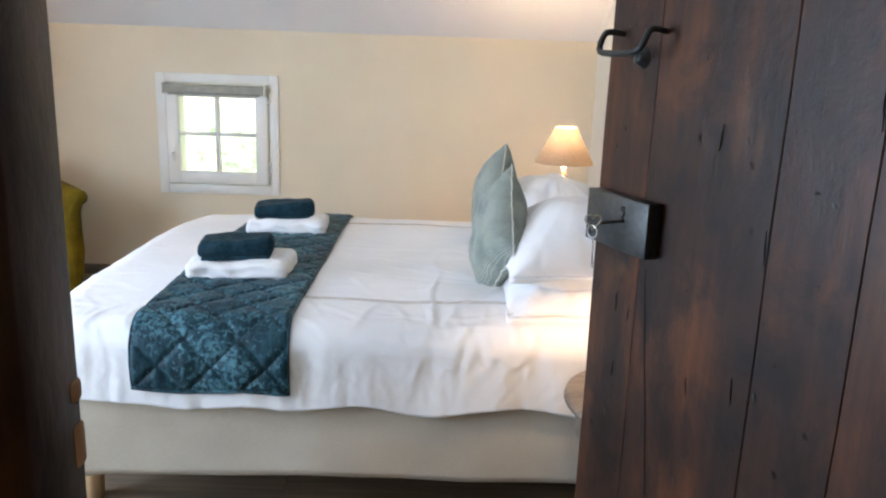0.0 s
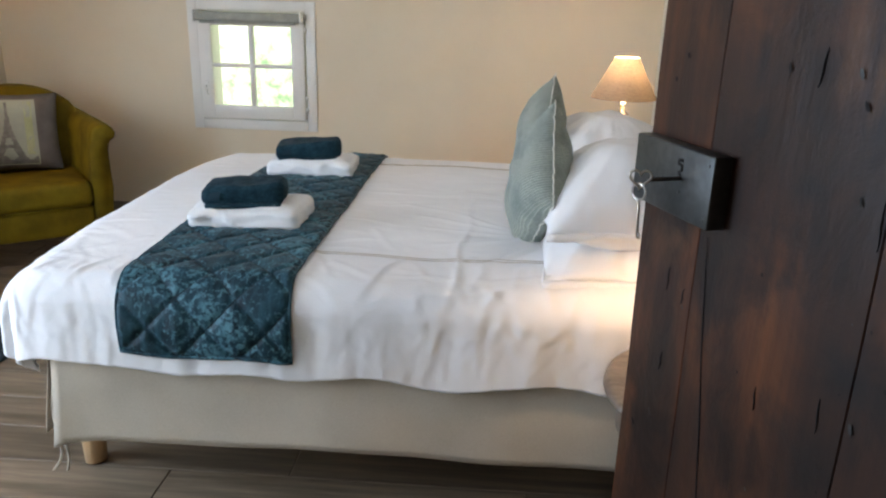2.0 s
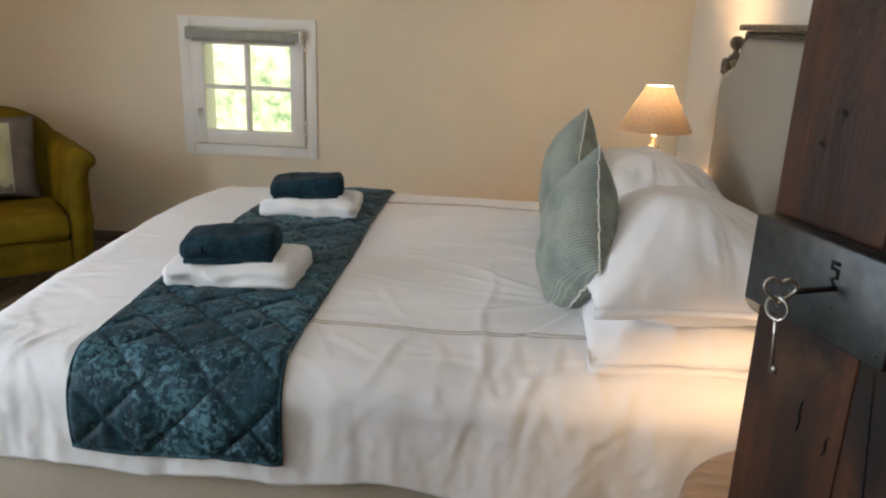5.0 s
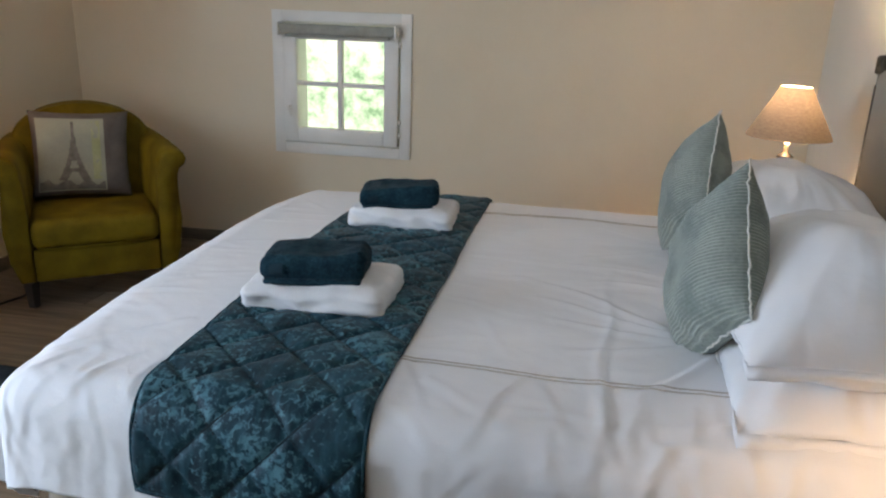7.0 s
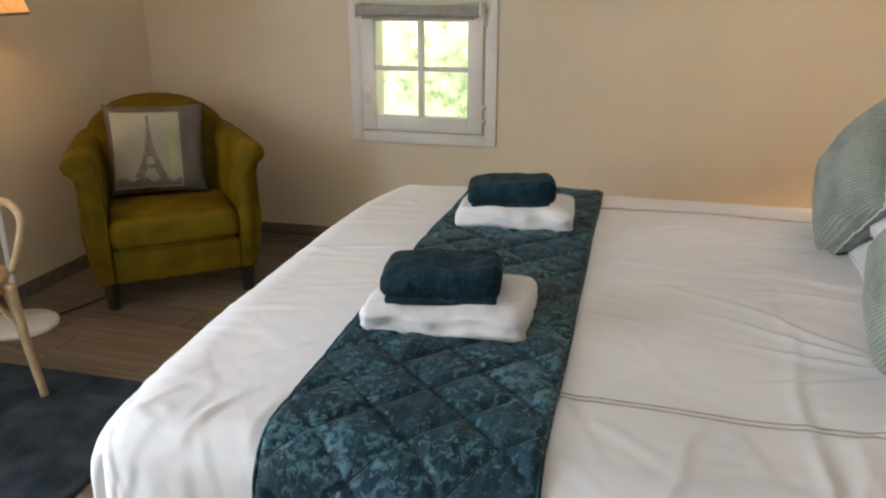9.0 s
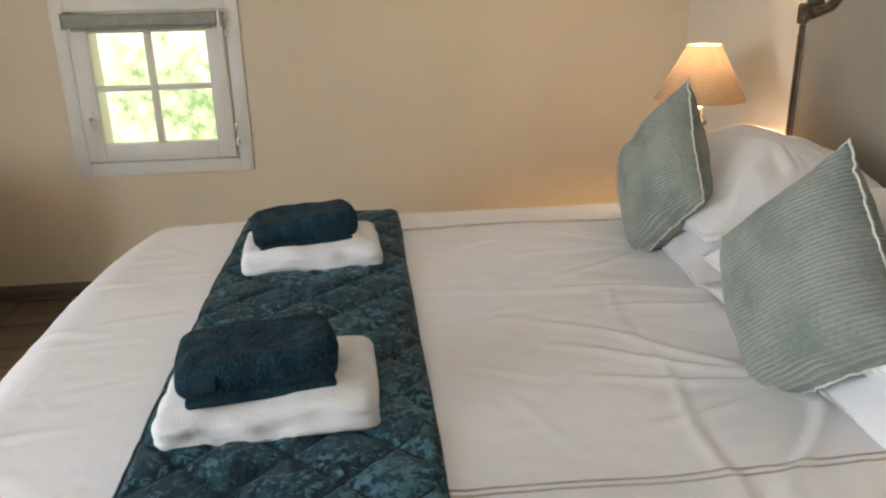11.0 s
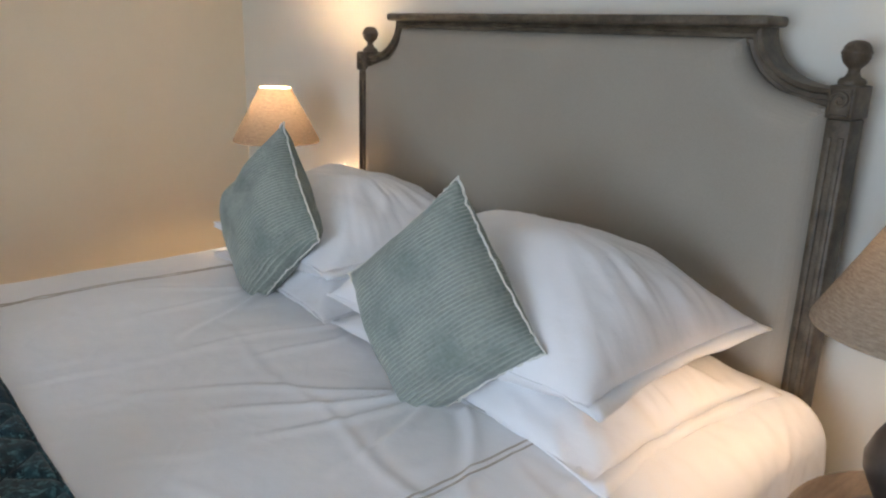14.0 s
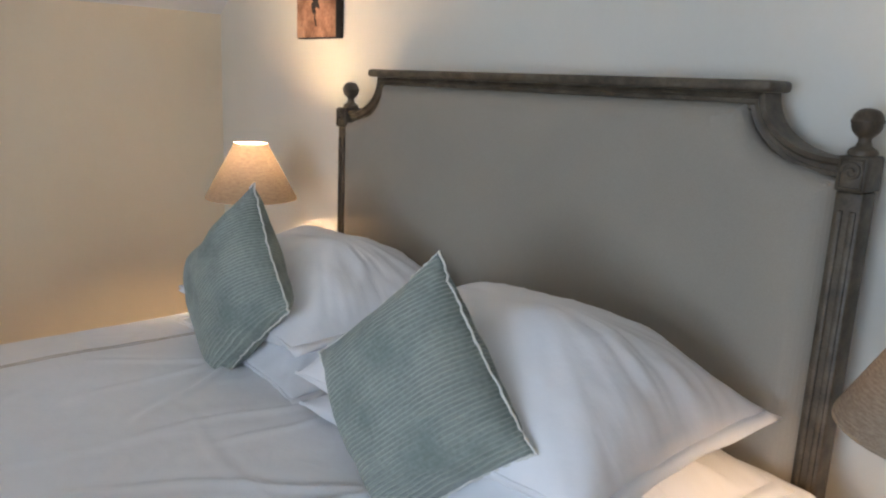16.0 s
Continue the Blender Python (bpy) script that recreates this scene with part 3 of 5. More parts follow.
# ---------------------------------------------------------------- door frame and door
frame_thing = thing("trim", "dark stained old wooden door frame", "door frame", kind="structure")
for x0, x1 in ((DX0 - 0.10, DX0 + 0.051), (DX1 - 0.012, DX1 + 0.10)):
    part("jamb", box(x0, x1, YS - 0.148, YS - 0.055, FLOOR - 0.011, DTOP, 0.006), FRAME_WOOD, frame_thing)
part("jamb_stop", box(DX0 - 0.10, DX0 - 0.002, YS - 0.054, YS + 0.004, FLOOR - 0.011, DTOP, 0.006), FRAME_WOOD, frame_thing)
part("lintel", box(DX0 - 0.10, DX1 + 0.10, YS - 0.148, YS + 0.004, DTOP + 0.001, DTOP + 0.11, 0.006), FRAME_WOOD, frame_thing)
for z0, z1 in ((1.085, 1.128), (1.145, 1.168)):
    part("strike_notch", box(DX0 + 0.040, DX0 + 0.0535, YS - 0.075, YS - 0.0545, z0, z1, 0.006), RAW_WOOD, frame_thing, "chipped bare wood at the strike")

HINGE = (0.5736, 1.9703)
OPEN = 70.6
door = thing("door_1", "dark brown old plank door with an iron box lock, standing open into the room", "door", pose(HINGE[0], HINGE[1], 0, 0, 0, 180 - OPEN), kind="structure")
# local x runs from the hinge to the lock edge, local +y is the outer face
DW, DT = 1.085, 0.042
random.seed(4)
for u0, u1 in ((0.0, 0.3765), (0.3775, 0.5575), (0.5585, 0.9055), (0.9062, DW)):
    bm = box(u0, u1, -DT, 0.0, FLOOR + 0.02, 2.04)
    bmesh.ops.subdivide_edges(bm, edges=[e for e in bm.edges if abs(e.verts[0].co.z - e.verts[1].co.z) > 1], cuts=40)
    for v in bm.verts:
        v.co.x += 0.0050 * fnoise(round(v.co.x * 50) / 50, 0, v.co.z, 2.2)
        v.co.y += 0.0015 * fnoise(v.co.x, 2, v.co.z, 4.0)
    bmesh.ops.bevel(bm, geom=[e for e in bm.edges if abs(e.verts[0].co.z - e.verts[1].co.z) < 0.06 and len(e.link_faces) == 2 and e.calc_face_angle() > 0.8 and abs(e.verts[0].co.x - e.verts[1].co.x) < 0.02], offset=0.0016, segments=1, affect="EDGES")
    part("plank", bm, DOOR_WOOD, door, smooth=False)
for z in (0.35, 1.62):
    part("ledge", box(0.05, DW - 0.05, -DT - 0.028, -DT - 0.0005, z, z + 0.14, 0.006), DOOR_WOOD, door, "cross batten on the back of the door")
# worm holes, nail heads and splits on the outer face
for i in range(46):
    u, z = random.uniform(0.42, 1.06), random.uniform(0.55, 1.75)
    bm = bmesh.new()
    bmesh.ops.create_circle(bm, cap_ends=True, segments=7, radius=random.uniform(0.0012, 0.0035))
    part("nail_hole", bm, BLACK if i % 3 else IRON, door, m=pose(u, 0.0028, z, -90, random.uniform(0, 40), 0) @ Matrix.Diagonal((1, random.uniform(1, 3), 1, 1)))
for u, z, h, lean in ((0.978, 0.955, 0.045, 2), (0.93, 0.94, 0.03, -4), (0.845, 0.80, 0.52, 9), (0.565, 1.17, 0.06, 3), (0.97, 0.80, 0.04, -3), (0.72, 0.86, 0.04, 5), (0.60, 0.90, 0.05, 4), (0.385, 1.42, 0.09, 2), (0.70, 1.34, 0.05, -6)):
    line = [(u + 0.004 * fnoise(k, u, 0, 1.7) + math.tan(radians(lean)) * (k / 8 - 0.5) * h, 0.0015, z + (k / 8 - 0.5) * h) for k in range(9)]
    part("split", tube(line, [0.0004 + 0.0010 * math.sin(math.pi * k / 8) for k in range(9)], 5), BLACK, door, "dark split in the wood")
lock = part("lock_box", box(0.846, 1.075, 0.002, 0.034, 1.083, 1.197, 0.0025), IRON, door, "flat dark iron rim lock case")
for u, z in ((0.858, 1.182), (0.858, 1.098), (1.052, 1.098), (1.052, 1.182), (0.93, 1.125)):
    part("rivet", lathe([(0, 0.0016), (0.0022, 0.0012), (0.0032, 0)], 10), IRON, lock, m=pose(u, 0.034, z, -90, 0, 0))
# keyhole cut in the shape of a hooked slot
hook = [(0.932 - 0.005, 1.176), (0.932 + 0.006, 1.176), (0.932 + 0.006, 1.169), (0.932 - 0.004, 1.168), (0.932 - 0.004, 1.160), (0.932 + 0.004, 1.157), (0.932 - 0.002, 1.150)]
part("keyhole", tube([(x, 0.0342, z) for x, z in hook], 0.0027, 6), BLACK, lock, "black hooked keyhole")
key = part("key", tube([(0.930, 0.033, 1.147), (0.930, 0.092, 1.147)], 0.0036, 10), DARK_BASE, lock, "old iron key with a heart-shaped bow in the lock")


def heart(cx, y, cz, s, lean):
    out = []
    for i in range(28):
        a = 2 * math.pi * i / 28
        x, z = 16 * math.sin(a) ** 3, 13 * math.cos(a) - 5 * math.cos(2 * a) - 2 * math.cos(3 * a) - math.cos(4 * a)
        out.append((cx + s * x * math.cos(lean), y + s * x * math.sin(lean), cz + s * z))
    return out


part("key_bow", tube(heart(0.930, 0.106, 1.150, 0.00105, 1.1), 0.0022, 7, True), STEEL, key, "thin steel heart-shaped bow")
part("key_ring", tube([(0.930 + 0.013 * math.cos(a * math.pi / 12), 0.106 + 0.004 * math.cos(a * math.pi / 12), 1.128 + 0.013 * math.sin(a * math.pi / 12)) for a in range(24)], 0.0018, 6, True), STEEL, key)
part("spare_key", tube([(0.930, 0.105, 1.117), (0.928, 0.104, 1.095), (0.924, 0.104, 1.055)], [0.003, 0.002, 0.0022], 8), STEEL, key, "small steel spare key hanging from a ring")
part("spare_key_bit", box(0.917, 0.926, 0.1025, 0.1055, 1.053, 1.062), STEEL, key)
pull = part("pull_handle", tube(curve([(1.03, 0.004, 1.53), (1.035, 0.045, 1.53), (1.03, 0.062, 1.495), (0.985, 0.066, 1.487), (0.925, 0.066, 1.487), (0.885, 0.062, 1.495), (0.878, 0.045, 1.53), (0.885, 0.004, 1.53)], 6), 0.0065, 8), IRON, door, "black iron pull handle")
part("handle_boss", lathe([(0, 0.02), (0.012, 0.018), (0.018, 0.006), (0.022, 0.0)], 16), IRON, pull, m=pose(0.955, 0.001, 1.48, -90, 0, 0))
for z in (0.42, 1.69):
    part("strap_hinge", box(-0.01, 0.42, -DT - 0.034, -DT - 0.0285, z + 0.03, z + 0.07, 0.002), IRON, door, "black iron strap hinge")

# ---------------------------------------------------------------- window
win = thing("window_1", "small white wooden four-pane window, closed", "window", kind="structure")
FX0, FX1, FZ0, FZ1 = -2.035, -1.215, 0.575, 1.385
fy = YN - 0.014


def ring(x0, x1, z0, z1, w, y0, y1, bevel=0.003, bm=None):
    """A rectangular frame of rails and stiles."""
    bm = bm or bmesh.new()
    box(x0, x0 + w, y0, y1, z0, z1, bevel, bm=bm), box(x1 - w, x1, y0, y1, z0, z1, bevel, bm=bm)
    box(x0 + w, x1 - w, y0 + 0.0005, y1, z0, z0 + w, bevel, bm=bm), box(x0 + w, x1 - w, y0 + 0.0005, y1, z1 - w, z1, bevel, bm=bm)
    return bm


part("window_frame", ring(FX0, FX1, FZ0, FZ1, 0.062, fy, YN + 0.06), WHITE_PAINT, win, "flat white outer frame")
part("reveal", ring(WX0 - 0.001, WX1 + 0.001, WZ0 - 0.001, WZ1 + 0.001, 0.042, YN + 0.061, YN + 0.29), WHITE_PAINT, win)
sash = part("sash", ring(-1.965, -1.285, 0.648, 1.312, 0.082, fy - 0.024, YN + 0.02, 0.005), WHITE_PAINT, win, "white casement sash")
GX0, GX1, GZ0, GZ1 = -1.883, -1.367, 0.730, 1.230
gxm, gzm = (GX0 + GX1) / 2 - 0.003, (GZ0 + GZ1) / 2 + 0.004
part("glazing_bar", box(gxm - 0.014, gxm + 0.014, fy - 0.016, YN + 0.012, GZ0 + 0.001, GZ1 - 0.001, 0.003), WHITE_PAINT, sash)
for x0, x1 in ((GX0 + 0.001, gxm - 0.0145), (gxm + 0.0145, GX1 - 0.001)):
    part("glazing_bar", box(x0, x1, fy - 0.015, YN + 0.012, gzm - 0.012, gzm + 0.012, 0.003), WHITE_PAINT, sash)
    for z0, z1 in ((GZ0 + 0.001, gzm - 0.0125), (gzm + 0.0125, GZ1 - 0.001)):
        p = part("pane", box(x0, x1, YN - 0.008, YN - 0.004, z0, z1), GLASS, sash, smooth=False)
        p.visible_shadow = False
handle = part("handle", tube(curve([(-1.925, fy - 0.028, 0.85), (-1.925, fy - 0.058, 0.852), (-1.922, fy - 0.062, 0.835), (-1.912, fy - 0.060, 0.80)], 5), 0.008, 8), WHITE_PAINT, sash, "small white window handle")
part("handle_plate", box(-1.937, -1.913, fy - 0.030, fy - 0.0245, 0.82, 0.885, 0.002), WHITE_PAINT, sash)
for z in (0.70, 0.775, 1.20, 1.27):
    part("hinge", lathe([(0, 0), (0.008, 0.001), (0.008, 0.03), (0, 0.031)], 10), WHITE_PAINT, win, m=pose(-1.276, fy - 0.012, z))
blind = thing("roller_blind", "rolled-up grey-green roller blind over the window sash", "blind")
part("cassette", box(-1.965, -1.30, fy - 0.075, fy - 0.0245, 1.258, 1.312, 0.010, 3), BLIND_CLOTH, blind, "grey-green rolled cloth cassette")
part("bottom_bar", box(-1.935, -1.33, fy - 0.062, fy - 0.040, 1.243, 1.2575, 0.003), BLIND_CLOTH, blind)
for x in (-1.978, -1.299):
    part("bracket", box(x, x + 0.012, fy - 0.078, fy - 0.0245, 1.250, 1.322, 0.003), WHITE_PAINT, blind, "white plastic end bracket")

# ---------------------------------------------------------------- outdoors
solid("ground", box(-80, 80, YN + 1.0, 140, -3.3, -3.2), GRASS, "sunlit green meadow behind the house", "ground", kind="structure", smooth=False)


# backdrop colours glow by themselves, standing in for daylight on leaves and sky
FOLIAGE = bpy.data.materials.new("glowing_foliage")
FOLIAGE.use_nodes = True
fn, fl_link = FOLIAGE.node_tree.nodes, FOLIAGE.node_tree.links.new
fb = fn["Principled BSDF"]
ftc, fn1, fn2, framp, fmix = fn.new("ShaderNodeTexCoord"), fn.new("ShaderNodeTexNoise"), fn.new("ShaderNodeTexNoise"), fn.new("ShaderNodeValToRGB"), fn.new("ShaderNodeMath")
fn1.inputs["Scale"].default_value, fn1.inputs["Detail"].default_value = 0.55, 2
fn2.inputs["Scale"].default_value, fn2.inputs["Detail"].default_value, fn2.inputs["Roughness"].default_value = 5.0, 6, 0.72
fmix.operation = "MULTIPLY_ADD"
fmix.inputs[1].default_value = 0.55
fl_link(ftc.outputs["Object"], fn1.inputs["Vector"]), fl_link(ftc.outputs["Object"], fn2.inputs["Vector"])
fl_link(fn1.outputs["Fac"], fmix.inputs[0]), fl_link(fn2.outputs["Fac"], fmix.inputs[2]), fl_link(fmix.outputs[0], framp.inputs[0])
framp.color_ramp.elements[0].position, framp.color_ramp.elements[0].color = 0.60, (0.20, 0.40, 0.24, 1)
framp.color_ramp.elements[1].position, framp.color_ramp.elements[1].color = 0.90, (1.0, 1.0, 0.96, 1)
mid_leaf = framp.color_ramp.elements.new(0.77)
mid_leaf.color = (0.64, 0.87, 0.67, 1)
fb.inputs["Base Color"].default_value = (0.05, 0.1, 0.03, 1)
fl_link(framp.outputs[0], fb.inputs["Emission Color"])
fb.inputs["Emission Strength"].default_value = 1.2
solid("backdrop", box(-14, 8, 13.0, 13.05, -3.2, 9.0), FOLIAGE, "self-glowing backdrop sheet of green foliage and sky behind the house", "backdrop", kind="structure", smooth=False)

# ---------------------------------------------------------------- bed
BX0, BX1, BY0, BY1, BTOP = -1.335, 0.775, 3.445, 5.295, 0.69
bed = thing("bed", "double divan bed with a pleated beige linen skirt", "bed")
part("mattress", box(BX0 + 0.06, BX1 - 0.01, BY0 + 0.06, BY1 - 0.06, 0.41, 0.655, 0.05, 3), COTTON, bed)
part("base", box(BX0 + 0.07, BX1 - 0.01, BY0 + 0.07, BY1 - 0.07, 0.19, 0.4095, 0.01), LINEN, bed)


def skirt_panel(p0, p1, out, seed):
    """A hanging cloth with soft waves, slightly flared at its lower hem."""
    p0, p1, out = Vector(p0), Vector(p1), Vector(out)

    def f(u, v):
        p = p0.lerp(p1, u)
        x = u * (p1 - p0).length
        amp = 0.004 + 0.016 * v
        z = 0.46 - v * (0.46 - 0.178) + v * 0.012 * fnoise(x, seed, 0, 2.0)
        corner = math.exp(-x / 0.07) * v
        return Vector((p.x, p.y, z - 0.018 * corner)) + out * (0.012 + 0.012 * v + 0.035 * corner + amp * fnoise(x, seed + 3, v * 0.4, 3.2))

    bm = sheet(f, 90, 14)
    thicken(bm, 0.004)
    return bm


part("skirt", skirt_panel((BX0 + 0.05, BY0 + 0.04, 0), (BX1 - 0.05, BY0 + 0.04, 0), (0, -1, 0), 1.0), LINEN, bed, "beige linen bed skirt")
part("skirt", skirt_panel((BX0 + 0.05, BY1 - 0.04, 0), (BX1 - 0.05, BY1 - 0.04, 0), (0, 1, 0), 2.0), LINEN, bed, "beige linen bed skirt")
part("skirt", skirt_panel((BX0 + 0.04, BY0 + 0.05, 0), (BX0 + 0.04, BY1 - 0.05, 0), (-1, 0, 0), 5.0), LINEN, bed, "beige linen bed skirt")
for y in (BY0 + 0.20, BY1 - 0.20):
    for x in (BX0 + 0.035, BX1 - 0.16):
        part("leg", lathe([(0, 0.1895), (0.040, 0.189), (0.034, FLOOR + 0.004), (0.027, FLOOR), (0, FLOOR)], 20), PINE_LEG, bed, "round pale wooden leg", m=pose(x, y, 0))
for i in range(2):
    x, y = BX0 + 0.045 + 0.012 * i, BY0 + 0.03
    part("skirt_tie", tube(curve([(x, y, 0.36), (x - 0.012, y - 0.012, 0.25), (x + 0.008 * i, y - 0.016, 0.12), (x - 0.03 + 0.03 * i, y - 0.02, 0.06)], 6), 0.004, 6), LINEN, bed, "thin linen tie at the skirt's corner")

# duvet: a path across the top that turns down over each edge
R = 0.085


def over(d, half, drop, r=R):
    """Distance d from the middle along a cloth that hangs over an edge at half: its place across and its fall."""
    s = 1 if d >= 0 else -1
    d = abs(d)
    flat = half - r
    if d <= flat:
        return s * d, 0.0
    a = (d - flat) / r
    if a < math.pi / 2:
        return s * (flat + r * math.sin(a)), r * (1 - math.cos(a))
    return s * (half + 0.06 * (d - flat - r * math.pi / 2)), r + (d - flat - r * math.pi / 2)


RF = 0.15


DXM, DYM = -0.32, (BY0 + BY1) / 2
HX, HY = DXM - BX0 + 0.135, (BY1 - BY0) / 2
LEN_FOOT = HX - RF + RF * math.pi / 2 + 0.10
LEN_SIDE = HY - R + R * math.pi / 2 + 0.165


FOLDS = [(0.04, 4.02, -0.42, 4.36, 0.010), (0.02, 4.00, -0.34, 4.17, 0.012), (0.02, 3.97, -0.30, 4.02, 0.010), (0.02, 3.93, -0.24, 3.84, 0.010), (0.06, 3.85, -0.10, 3.66, 0.011),
         (0.06, 4.70, -0.22, 4.50, 0.011), (0.05, 4.74, -0.30, 4.70, 0.010), (0.05, 4.78, -0.20, 4.92, 0.009), (0.12, 4.40, -0.26, 4.44, 0.012), (0.12, 4.32, -0.20, 4.30, 0.009),
         (0.10, 3.62, -0.16, 3.56, 0.004), (-0.16, 3.60, -0.12, 4.60, 0.004), (-0.50, 3.62, -0.30, 3.50, 0.003), (-0.22, 3.50, 0.10, 3.53, 0.003), (-1.15, 3.80, -1.32, 3.62, 0.0025),
         (-1.12, 4.15, -1.36, 4.02, 0.0025), (-1.14, 4.45, -1.38, 4.36, 0.0025), (-1.12, 4.72, -1.34, 4.66, 0.0025), (-1.18, 4.90, -1.34, 5.02, 0.0025), (-0.44, 3.95, -0.30, 3.72, 0.002)]


def folds_at(x, y):
    """Height of the soft folds that run out from the pillows and across the foot."""
    z = 0.0
    for x0, y0, x1, y1, h in FOLDS:
        dx, dy = x1 - x0, y1 - y0
        length = math.hypot(dx, dy)
        s = ((x - x0) * dx + (y - y0) * dy) / length
        if -0.03 < s < length:
            off = ((x - x0) * dy - (y - y0) * dx) / length + 0.012 * math.sin(s * 14 + x0 * 9)
            if abs(off) < 0.07:
                k = 1 - max(0.0, s) / length
                z += h * k ** 0.7 * (math.exp(-(off / 0.013) ** 2) - 0.5 * math.exp(-((off - 0.022) / 0.016) ** 2))
    return z


random.seed(12)
CREASES = []
for kind, count in (("side", 80), ("foot", 40), ("top", 40)):
    for _ in range(count):
        lean, length = random.gauss(0, 0.40), random.uniform(0.12, 0.38)
        if kind == "side":
            a0, b0, way = random.uniform(-LEN_FOOT, 0.9), random.uniform(-LEN_SIDE, -HY + 0.10), (math.sin(lean), math.cos(lean))
        elif kind == "foot":
            a0, b0, way = random.uniform(-LEN_FOOT, -HX + 0.15), random.uniform(-LEN_SIDE, LEN_SIDE), (math.cos(lean), math.sin(lean))
        else:
            a0, b0, way = random.uniform(-0.45, 0.5), random.uniform(-HY, HY), (math.cos(lean), math.sin(lean))
        CREASES.append((a0, b0, way[0], way[1], length, random.uniform(0.0025, 0.006) * {"top": 0.40, "foot": 0.42, "side": 0.50}[kind], random.uniform(0.010, 0.015)))


def creases_at(a, b):
    """Short straight creases of the washed cotton, mostly where it turns down."""
    z = 0.0
    for a0, b0, ca, cb, length, h, w in CREASES:
        da, db = a - a0, b - b0
        s = da * ca + db * cb
        if 0 < s < length:
            off = da * cb - db * ca
            if -0.05 < off < 0.05:
                off += 0.006 * math.sin(s * 30 + a0 * 50)
                z += h * math.sin(math.pi * s / length) * (math.exp(-(off / w) ** 2) - 0.6 * math.exp(-((off - 1.7 * w) / (1.2 * w)) ** 2))
    return z


def duvet_point(u, v, lift=0.0, calm=1.0):
    """u along the bed from the foot (0) to the pillows (1), v across it."""
    a = -LEN_FOOT + u * (LEN_FOOT + 1.02)
    b = -LEN_SIDE + v * 2 * LEN_SIDE
    x, fx = over(a, HX, 0, RF) if a < 0 else (a, 0.0)
    y, fy2 = over(b, HY, 0)
    fall = max(fx, fy2) + 0.25 * min(fx, fy2)
    hang = min(1.0, fall / 0.12)
    fold = creases_at(a, b) if calm == 1.0 else 0.0
    # crown of the filling, soft swells and wrinkles
    crown = 0.020 * max(0, 1 - (y / HY) ** 4) * max(0, 1 - (min(x, 0) / HX) ** 4)
    swell = 0.012 * fnoise(x, y, 0, 2.3) + 0.003 * fnoise(x, y, 4, 6.0) + 0.0016 * fnoise(x * 0.35 + 0.1 * y, y, 5, 24.0) * (0.5 + fnoise(x, y, 8, 3.0))
    gather = max(0.0, 1 - abs(x - 0.25) / 0.6)
    rib = 0.005 * gather * (fnoise((y - 0.35 * x) * 1.0, x * 0.12, 7, 9.0) + 0.5 * fnoise((y + 0.5 * x), x * 0.15, 9, 17.0))
    z = BTOP - 0.02 - fall + (1 - hang) * (crown + swell + rib * 0.5 + (folds_at(DXM + x, DYM + y) if calm == 1.0 else 0.0)) * calm + (lift + fold) * (1 - hang)
    both = min(fx, fy2)
    # the filling swells the foot outwards in the middle and rounds its corners
    foot = max(0.0, min(1.0, (-x - HX + 0.50) / 0.50))
    across = min(1.0, abs(y) / HY)
    x -= foot * foot * (0.030 * (1 - across ** 2) - 0.045 * across ** 5)
    z += 0.016 * foot * (1 - across ** 2) * (1 - hang)
    p = Vector((DXM + x + 0.30 * both, DYM + y - math.copysign(0.30 * both, y), z))
    if hang > 0:
        along = x if fy2 > fx else y
        wave = 0.008 * fnoise(along, 21, fall * 0.5, 4.0) + 0.005 * fnoise(along, 31, fall * 0.3, 12.0) + 0.003 * fnoise(along, 37, fall * 0.25, 27.0) + 0.0015 * fnoise(along + 0.2 * fall, 43, fall * 0.6, 52.0)
        out = Vector((0, math.copysign(1, y), 0)) if fy2 > fx else Vector((-1, 0, 0))
        p += out * hang * (wave * calm + lift + fold)
        p.z += hang * max(0.0, fall - 0.10) * 0.35 * fnoise(along, 41, 0, 3.2) * calm
    return p


DUVET_BM = sheet(lambda u, v: duvet_point(u, v), 330, 330)
thicken(DUVET_BM, 0.016)
duvet = solid("duvet", DUVET_BM, COTTON, "white cotton duvet with taupe stitched lines, spread over the bed", "duvet")


def uv_at(x, y):
    """The cloth's u and v for a place on its flat top."""
    return (x - DXM + LEN_FOOT) / (LEN_FOOT + 1.02), (y - DYM + LEN_SIDE) / (2 * LEN_SIDE)


for y0 in (3.709, 3.723, 4.991, 5.004):
    line = []
    for k in range(61):
        x = -0.60 + 1.25 * k / 60
        line.append(duvet_point(*uv_at(x, y0 + 0.005 * fnoise(x, y0, 0, 2))) + Vector((0, 0, 0.0008)))
    part("stitched_line", tube(line, 0.0020, 5), STITCH, duvet, "thin taupe stitched line")

# bed runner
RX0, RX1 = -1.064, -0.583
u_a, u_b = uv_at(RX0, 0)[0], uv_at(RX1, 0)[0]
v_a = (-(HY - R + R * math.pi / 2 + 0.115) + LEN_SIDE) / (2 * LEN_SIDE)
v_b = 1 - v_a


